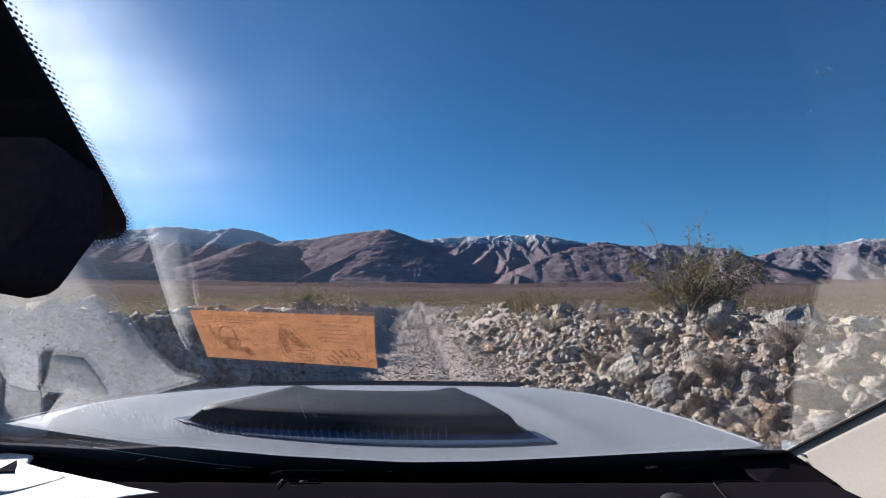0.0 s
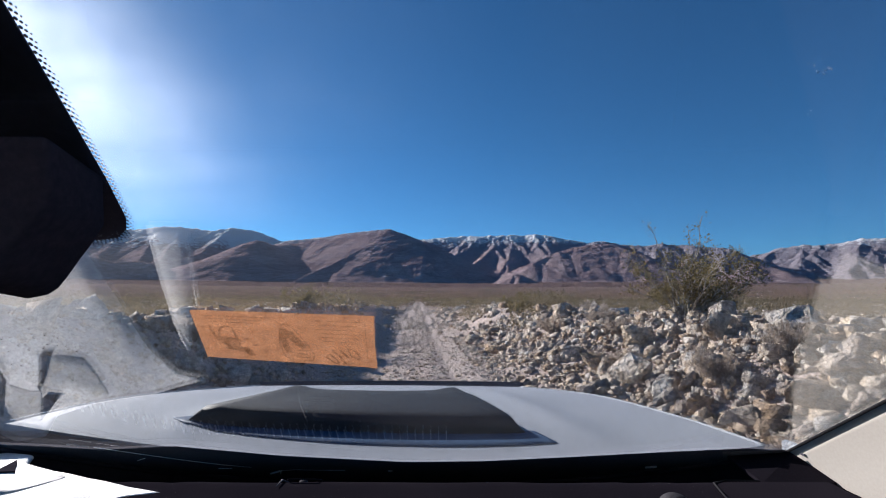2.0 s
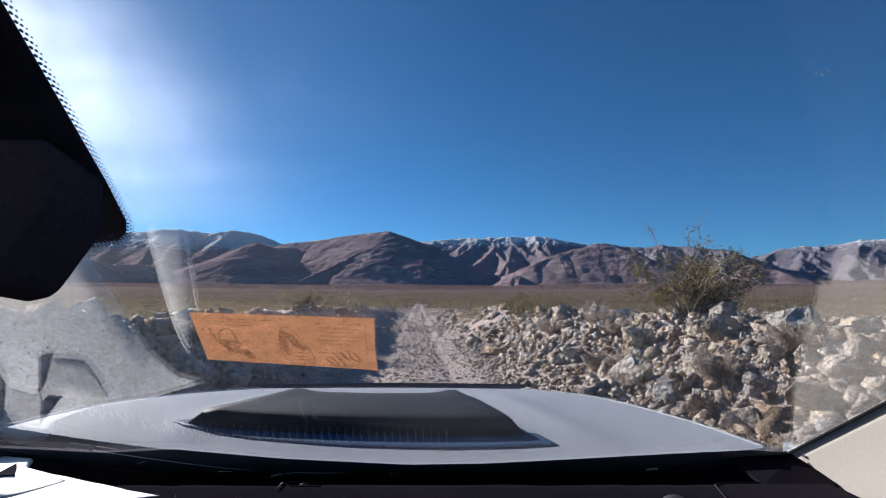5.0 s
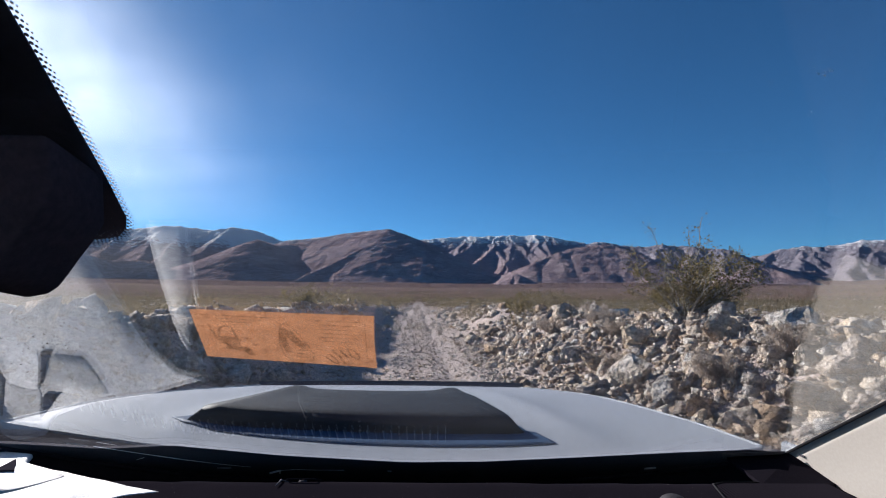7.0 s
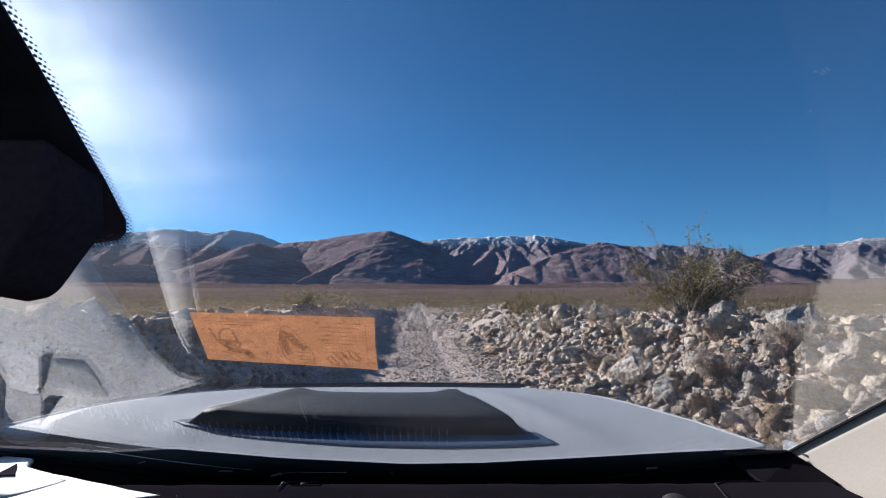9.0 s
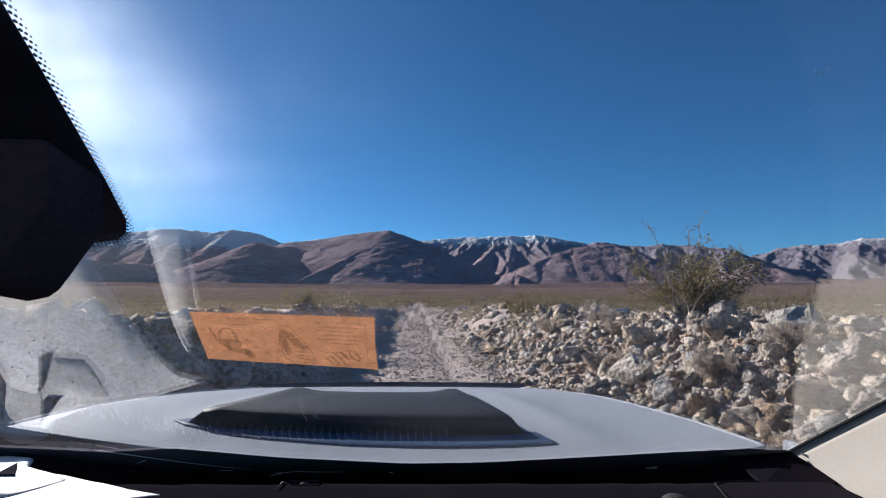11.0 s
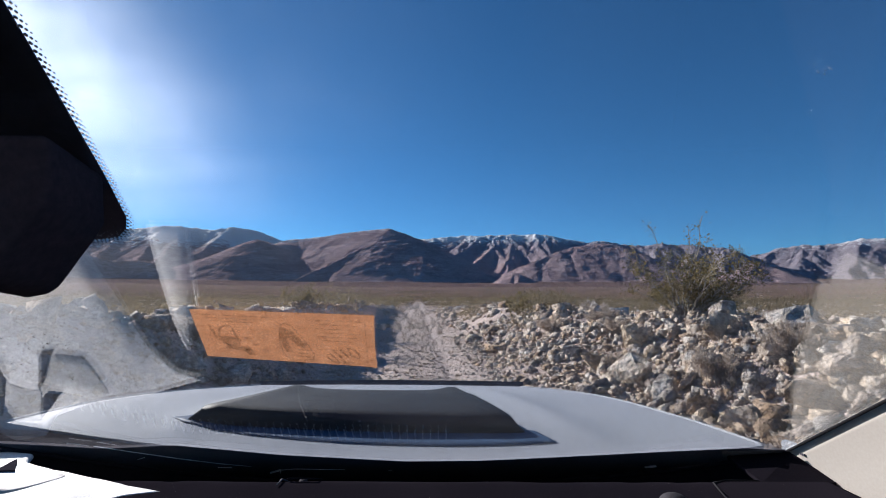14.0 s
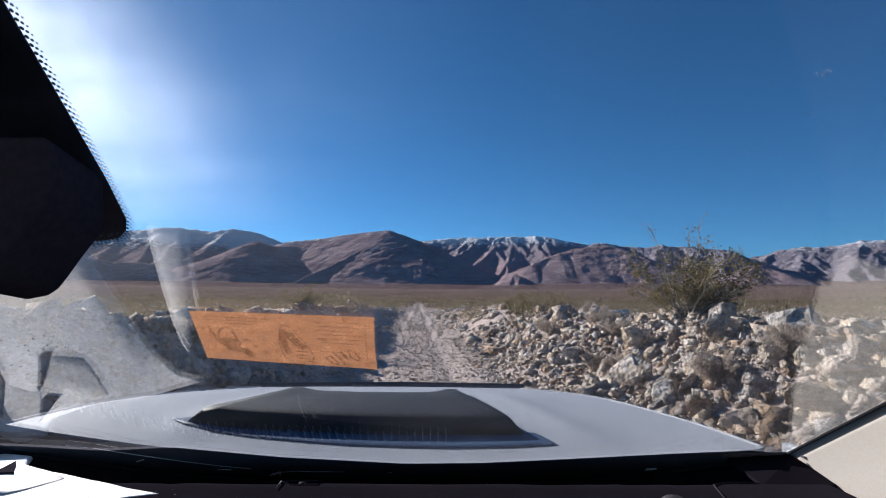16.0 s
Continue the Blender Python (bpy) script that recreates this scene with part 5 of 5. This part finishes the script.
    ring = [(-0.264, 0.800), (-0.217, 0.800), (-0.210, 0.808), (-0.211, 0.858), (-0.218, 0.864), (-0.262, 0.864), (-0.268, 0.858), (-0.268, 0.806)]
    tube(bm, [Vector((x, y, dash_z(0, y) + 0.004)) for x, y in ring + ring[:1]], [0.0013] * 9, 6)
    pocket = part("sensor_pocket", bm, m_dash, dash, "dark rounded sensor pocket")
    bm = bmesh.new()
    bmesh.ops.create_uvsphere(bm, u_segments=16, v_segments=10, radius=0.008, matrix=Matrix.Translation((-0.250, 0.838, dash_z(0, 0.838) + 0.004)) @ Matrix.Diagonal((1, 1, 0.6, 1)))
    part("sensor_dome", bm, m_leather, pocket, "small dark sensor dome", smooth=True)
    # pale curved trim beside it
    bm = bmesh.new()
    rows = []
    for j in range(13):
        t = j / 12
        y = lerp(0.69, 0.455, t)
        xl = float(np.interp(y, [0.40, 0.505, 0.557, 0.622, 0.672, 0.69], [-0.516, -0.509, -0.502, -0.492, -0.479, -0.472]))
        xr = float(np.interp(y, [0.40, 0.505, 0.60, 0.672, 0.69], [-0.449, -0.450, -0.456, -0.466, -0.470]))
        rows.append([bm.verts.new((lerp(xl, xr, k / 4), y, -0.305 + (0.006 * math.sin(math.pi * k / 4) - 0.004) * sstep(0.0, 0.45, t) - 0.001 * k)) for k in range(5)])
    for a, b in zip(rows, rows[1:]):
        for i in range(4):
            bm.faces.new((a[i], a[i + 1], b[i + 1], b[i]))
    trim = part("bezel_trim", bm, m_pale, dash, "pale curved instrument bezel", smooth=True)
    trim.modifiers.new("thick", "SOLIDIFY").thickness = 0.006
    bm = bmesh.new()
    tube(bm, [Vector((-0.442 - 0.003 * t, lerp(0.62, 0.46, t), -0.302)) for t in (0, 0.3, 0.6, 1)], [0.0022] * 4, 6)
    part("bezel_lip", bm, m_pale, dash, "thin pale lip of the instrument bezel", smooth=True)
    # dark wedge-shaped gap in the cover
    bm = bmesh.new()
    slab(bm, [(x, y, -0.2900) for x, y in ((-0.758, 0.826), (-0.746, 0.780), (-0.737, 0.772), (-0.712, 0.775), (-0.726, 0.790), (-0.742, 0.810))], (0, 0, 0.0045))
    part("cover_gap", bm, m_cowl, dash, "dark wedge-shaped gap")
    # defroster slot with ribs at the foot of the glass
    for i in range(46):
        bm = bmesh.new()
        x = -0.735 + 0.0165 * i
        y = float(np.interp(x, [-0.735, -0.675, -0.625, -0.527, -0.414, -0.217, 0.1], [0.790, 0.813, 0.845, 0.880, 0.891, 0.902, 0.906]))
        a, b = Vector((x, y, dash_z(x, y))), Vector((x - 0.012 * max(0.0, -0.2 - x) / 0.5, y + 0.033, dash_z(x, y + 0.033)))
        slab(bm, [a + Vector((-0.0011, 0, 0)), a + Vector((0.0011, 0, 0)), b + Vector((0.0011, 0, 0)), b + Vector((-0.0011, 0, 0))], (0, 0, 0.003))
        part("defroster_rib", bm, m_pad, dash)
    # small pale clip left on the dashboard
    bm = bmesh.new()
    tube(bm, [on_glass(*p, 0.004) for p in ((0.422, 0.972), (0.434, 0.968), (0.444, 0.967))], [0.0022, 0.003, 0.0018], 6)
    part("cable_clip", bm, m_grey, dash, "grey cable clip")
    bm = bmesh.new()
    tube(bm, [on_glass(*p, 0.004) for p in ((-0.655, 0.870), (-0.585, 0.905), (-0.52, 0.935), (-0.455, 0.960), (-0.40, 0.975))], [0.0005, 0.0007, 0.0007, 0.0007, 0.0005], 5)
    part("seam", bm, m_grey, dash, "thin pale seam at the foot of the glass")
    # faint grey plate on the border in the passenger corner
    bm = bmesh.new()
    slab(bm, [on_glass(*p, 0.004) for p in ((0.535, 0.888), (0.552, 0.914), (0.650, 0.894), (0.648, 0.876))], -GLASS_N * 0.001)
    part("grey_plate", bm, m_plate, dash, "faint grey plate on the black border")
    # scratches, a small clip and a curved line on the black border
    for name, material, width, run in (
            ("scratch", m_pad, 0.0009, ((-0.472, 0.98), (-0.443, 0.98))),
            ("scratch", m_pad, 0.0008, ((-0.614, 0.936), (-0.592, 0.924))),
            ("scratch", m_panel, 0.0006, ((-0.694, 0.855), (-0.662, 0.868))),
            ("scratch", m_grey, 0.0007, ((0.101, 1.066), (0.112, 1.072))),
            ("scratch", m_pad, 0.0010, ((-0.116, 0.994), (-0.107, 0.994))),
            ("border_clip", m_pad, 0.0022, ((-0.372, 1.011), (-0.357, 1.001), (-0.345, 0.994))),
            ("border_clip", m_grey, 0.0012, ((-0.345, 0.994), (-0.351, 1.012))),
            ("wire", m_grey, 0.0007, ((-0.343, 0.994), (-0.311, 0.987), (-0.27, 0.99), (-0.207, 0.99)))):
        bm = bmesh.new()
        tube(bm, [on_glass(x, y, 0.0045) for x, y in run], [width] * len(run), 6)
        part(name, bm, material, dash)
    # a low rounded knob near the cabin edge
    bm = bmesh.new()
    bmesh.ops.create_uvsphere(bm, u_segments=24, v_segments=14, radius=0.024, matrix=Matrix.Translation((0.362, 0.728, -0.318)) @ Matrix.Diagonal((1, 1, 0.7, 1)))
    part("dashboard_knob", bm, m_leather, dash, "low rounded grey knob", smooth=True)
    # small print on the pillar trim
    for k in range(3):
        bm = bmesh.new()
        box(bm, (0.6665, 0.862 - 0.004 * k, -0.2875), (0.6685, 0.8645 - 0.004 * k, -0.2835))
        part("print_mark", bm, m_matt, dash)
    # black seal along the foot of the glass
    bm = bmesh.new()
    tube(bm, [on_glass(x, y - 0.003, 0.005) for x, y in FOOT[1:]], [0.006] * (len(FOOT) - 1), 8)
    part("foot_seal", bm, m_cowl, dash, "black rubber seal at the foot of the glass", smooth=True)
    # black cover that closes the corner between the glass and the pillar
    bm = bmesh.new()
    slab(bm, [(0.55, 0.80, -0.3125), (0.676, 0.80, -0.3125), (0.669, 0.886, -0.2900), (0.55, 0.895, -0.3010)], (0, 0, -0.006))
    part("corner_cover", bm, m_dash, dash, "black corner cover beside the pillar")
    # ribbed speaker cover in the passenger corner, with its rim
    bm = bmesh.new()
    for k in range(34):
        x = 0.452 + 0.006 * k
        y0, y1 = 0.58, 0.80 - 0.6 * max(0.0, 0.475 - x)
        slab(bm, [(x, y0, dash_z(x, y0)), (x + 0.0026, y0, dash_z(x, y0)), (x + 0.0106, y1, dash_z(x, y1)), (x + 0.008, y1, dash_z(x, y1))], (0, 0, 0.0015))
    part("speaker_grille", bm, m_dash, dash, "black finely ribbed speaker cover")
    bm = bmesh.new()
    tube(bm, [Vector(p) for p in ((0.446, 0.58, -0.311), (0.448, 0.74, -0.311), (0.462, 0.795, -0.311), (0.49, 0.808, -0.312), (0.65, 0.812, -0.316))], [0.0016] * 5, 6)
    part("speaker_rim", bm, m_rubber, dash, "black speaker cover rim", smooth=True)


build_dashboard()


def build_cabin():
    # passenger pillar trim: a broad beige moulding that runs back from the foot of the glass
    bm = bmesh.new()
    secs = []
    for t in [i / 40 for i in range(41)]:
        y = lerp(0.895, 0.06, t)
        z = 0.335 - RAKE * y
        x = lerp(0.664, 0.70, t)
        low = min(z - 0.03, float(np.interp(t, [0, 0.5, 0.7, 1], [-0.42, -0.40, -0.35, -0.31])))
        secs.append([bm.verts.new(p) for p in ((x, y, z - 0.004), (x + 0.004, y - 0.012, z - 0.014), (x + 0.010, y - 0.03, lerp(z, low, 0.35)), (x + 0.018, y - 0.04, lerp(z, low, 0.7)),
                                               (x + 0.03, y - 0.05, low), (x + 0.14, y - 0.05, low), (x + 0.12, y + 0.02, z - 0.004))])
    runs = [[v.co.copy() for v in sec] for sec in secs]
    bm.free()
    # the beige part ends in a slanted edge below a dark upper cover
    split = (20, 20, 17, 14, 14, 14, 20)
    for name, upper, material, label in (("pillar_trim", False, m_beige, "beige plastic windscreen pillar trim"), ("upper_pillar_cover", True, m_dash, "dark cloth upper pillar cover")):
        bm = bmesh.new()
        rings = [[bm.verts.new(p) for p in run] for run in runs]
        for i, (a, b) in enumerate(zip(rings, rings[1:])):
            for k in range(7):
                if (i >= split[k]) == upper:
                    bm.faces.new((a[k], a[(k + 1) % 7], b[(k + 1) % 7], b[k]))
        bm.faces.new(rings[-1][::-1] if upper else rings[0])
        bmesh.ops.delete(bm, geom=[v for v in bm.verts if not v.link_faces], context="VERTS")
        part(name, bm, material, car, label, smooth=True)
    # black rubber seal between glass and trim
    bm = bmesh.new()
    tube(bm, [on_glass(lerp(0.66, 0.697, t), lerp(0.895, 0.06, t), 0.003) for t in (0, 0.25, 0.5, 0.75, 1)], [0.0026] * 5, 8)
    part("rubber_seal", bm, m_rubber, car, "black rubber glass seal")
    # driver's pillar
    bm = bmesh.new()
    slab(bm, [(-1.02, 0.70, -0.16), (-0.985, 0.66, -0.14), (-0.99, 0.06, 0.28), (-1.03, 0.06, 0.30)], (-0.03, 0.02, 0))
    part("pillar_trim", bm, m_beige, car, "beige plastic windscreen pillar trim")
    # end moulding beneath the passenger pillar, doors, roof, rear wall, floor
    bm = bmesh.new()
    box(bm, (0.668, -1.6, -0.9), (0.80, 0.44, -0.30), 0.02)
    part("door", bm, m_dash, car, "dark inner door panel")
    bm = bmesh.new()
    box(bm, (-1.14, -1.6, -0.9), (-0.985, 0.70, -0.32), 0.02)
    part("door", bm, m_dash, car, "dark inner door panel")
    for x in (0.74, -1.07):
        bm = bmesh.new()
        box(bm, (x - 0.004, -1.5, -0.31), (x + 0.004, 0.02, 0.32))
        pane = part("side_window", bm, m_side_glass, car, "clear side window glass")
        pane.visible_shadow = False
    bm = bmesh.new()
    slab(bm, [(-1.06, 0.06, 0.30), (0.76, 0.06, 0.30), (0.76, -1.7, 0.36), (-1.06, -1.7, 0.36)], (0, 0, 0.05))
    part("roof", bm, m_cloth, car, "grey cloth roof lining")
    for x0, x1 in ((-1.165, -1.145), (0.803, 0.823)):
        bm = bmesh.new()
        box(bm, (x0, -1.74, -0.96), (x1, 1.10, -0.33), 0.008)
        part("side_panel", bm, m_white, car, "white painted side panel")
    bm = bmesh.new()
    slab(bm, [(-1.06, 0.05, 0.354), (0.76, 0.05, 0.354), (0.76, -1.74, 0.414), (-1.06, -1.74, 0.414)], (0, 0, 0.015))
    part("roof_panel", bm, m_white, car, "white painted roof panel")
    bm = bmesh.new()
    box(bm, (-1.1, -1.75, -0.9), (0.8, -1.66, -0.22), 0.02)
    part("rear_wall", bm, m_cloth, car)
    bm = bmesh.new()
    box(bm, (-1.06, -1.712, -0.22), (0.76, -1.704, 0.36))
    pane = part("rear_window", bm, m_side_glass, car, "clear rear window glass")
    pane.visible_shadow = False
    bm = bmesh.new()
    box(bm, (-1.08, -1.7, -0.98), (0.78, 2.2, -0.9))
    part("floor_pan", bm, m_rubber, car, "black floor pan")
    # wheels
    for x, y in ((-1.06, 1.75), (0.62, 1.75), (-1.02, -1.1), (0.68, -1.1)):
        bm = bmesh.new()
        bmesh.ops.create_cone(bm, cap_ends=True, segments=40, radius1=0.38, radius2=0.38, depth=0.24, matrix=Matrix.Translation((x, y, -1.22)) @ Matrix.Rotation(math.pi / 2, 4, "Y"))
        bmesh.ops.bevel(bm, geom=[e for e in bm.edges if len(e.link_faces) == 2 and e.calc_face_angle(0) > 1], offset=0.04, segments=3, affect="EDGES", profile=0.5)
        wheel = part("wheel", bm, m_rubber, car, "black off-road tyre", smooth=False)
        bm = bmesh.new()
        bmesh.ops.create_cone(bm, cap_ends=True, segments=32, radius1=0.21, radius2=0.21, depth=0.246, matrix=Matrix.Translation((x, y, -1.22)) @ Matrix.Rotation(math.pi / 2, 4, "Y"))
        part("rim", bm, m_alloy, wheel, "grey alloy rim")


build_cabin()


# ---- the label on the windscreen ----
def build_sticker():
    root = new("windscreen_sticker")
    root.location = EYE
    tagged(root, "translucent orange paper permit stuck on the windscreen", "sticker")
    tl, tr, br, bl = (-0.279, 0.493), (-0.077, 0.503), (-0.088, 0.607), (-0.301, 0.581)

    def at(u, v, lift=0.0022):
        """u across, v down the sheet."""
        x = lerp(lerp(tl[0], tr[0], u), lerp(bl[0], br[0], u), v)
        y = lerp(lerp(tl[1], tr[1], u), lerp(bl[1], br[1], u), v)
        return on_glass(x, y, lift)

    bm = bmesh.new()
    slab(bm, [at(0, 0), at(1, 0), at(0.995, 0.5), at(1.004, 1), at(0.93, 0.99), at(0, 1)], -GLASS_N * 0.0006)
    part("sheet", bm, m_sticker, root)

    def stroke(name, pts, width):
        bm = bmesh.new()
        run = [Vector((p[0] * 2.5, p[1], 0)) for p in pts]
        sides = []
        for i, p in enumerate(run):
            d = run[min(i + 1, len(run) - 1)] - run[max(i - 1, 0)]
            nrm = Vector((-d.y, d.x, 0)).normalized() * width * 0.5
            sides.append([bm.verts.new(at(q.x / 2.5, q.y, 0.0036)) for q in (p + nrm, p - nrm)])
        for (a0, a1), (b0, b1) in zip(sides, sides[1:]):
            bm.faces.new((a0, a1, b1, b0))
        part(name, bm, m_ink, root)

    # a strapped bundle: two upright loops, a shaded body and a foot
    stroke("drawing", [(0.078, 0.26), (0.086, 0.40), (0.100, 0.55), (0.128, 0.64), (0.160, 0.69)], 0.035)
    stroke("drawing", [(0.112, 0.52), (0.122, 0.38), (0.142, 0.30), (0.170, 0.27), (0.198, 0.29), (0.204, 0.40), (0.212, 0.52)], 0.035)
    stroke("drawing", [(0.115, 0.58), (0.150, 0.56), (0.190, 0.58), (0.222, 0.62)], 0.16)
    stroke("drawing", [(0.140, 0.69), (0.185, 0.72), (0.226, 0.74), (0.256, 0.80)], 0.12)
    stroke("drawing", [(0.238, 0.70), (0.258, 0.78), (0.268, 0.88)], 0.10)
    # an arrowhead badge: outline, dark upper part, three lines of print
    stroke("drawing", [(0.478, 0.20), (0.458, 0.36), (0.446, 0.54), (0.452, 0.72), (0.466, 0.86), (0.498, 0.89), (0.504, 0.97), (0.556, 0.99), (0.572, 0.91), (0.622, 0.90),
                       (0.634, 0.78), (0.606, 0.58), (0.566, 0.38), (0.53, 0.22), (0.50, 0.18), (0.478, 0.20)], 0.018)
    stroke("drawing", [(0.482, 0.26), (0.472, 0.42), (0.478, 0.60), (0.492, 0.76)], 0.10)
    stroke("drawing", [(0.50, 0.30), (0.525, 0.42), (0.56, 0.56), (0.59, 0.62)], 0.13)
    for i in range(3):
        stroke("print_line", [(0.535, 0.69 + 0.075 * i), (0.605 - 0.01 * (i == 1), 0.695 + 0.075 * i)], 0.026)
    # fine print along the head and on the right half
    for i in range(3):
        stroke("print_line", [(0.055 + 0.015 * i, 0.075 + 0.055 * i), (0.425 - 0.05 * i, 0.085 + 0.055 * i)], 0.012)
    for i in range(6):
        stroke("print_line", [(0.665 + 0.02 * (i % 2), 0.10 + 0.075 * i), (0.93 - 0.03 * (i % 3), 0.105 + 0.075 * i)], 0.012)
    stroke("drawing", [(0.655, 0.56), (0.658, 0.66), (0.80, 0.66)], 0.010)
    stroke("drawing", [(0.945, 0.10), (0.95, 0.80)], 0.010)
    # a pair of outlined ovals and bars, not legible
    stroke("handwriting", [(0.70, 0.80), (0.725, 0.74), (0.765, 0.86), (0.775, 0.95), (0.745, 0.92), (0.70, 0.80)], 0.03)
    stroke("handwriting", [(0.745, 0.66), (0.785, 0.78), (0.815, 0.93)], 0.034)
    stroke("handwriting", [(0.79, 0.64), (0.835, 0.80)], 0.034)
    stroke("handwriting", [(0.835, 0.60), (0.875, 0.64), (0.905, 0.76), (0.895, 0.82), (0.855, 0.76), (0.835, 0.60)], 0.032)


build_sticker()
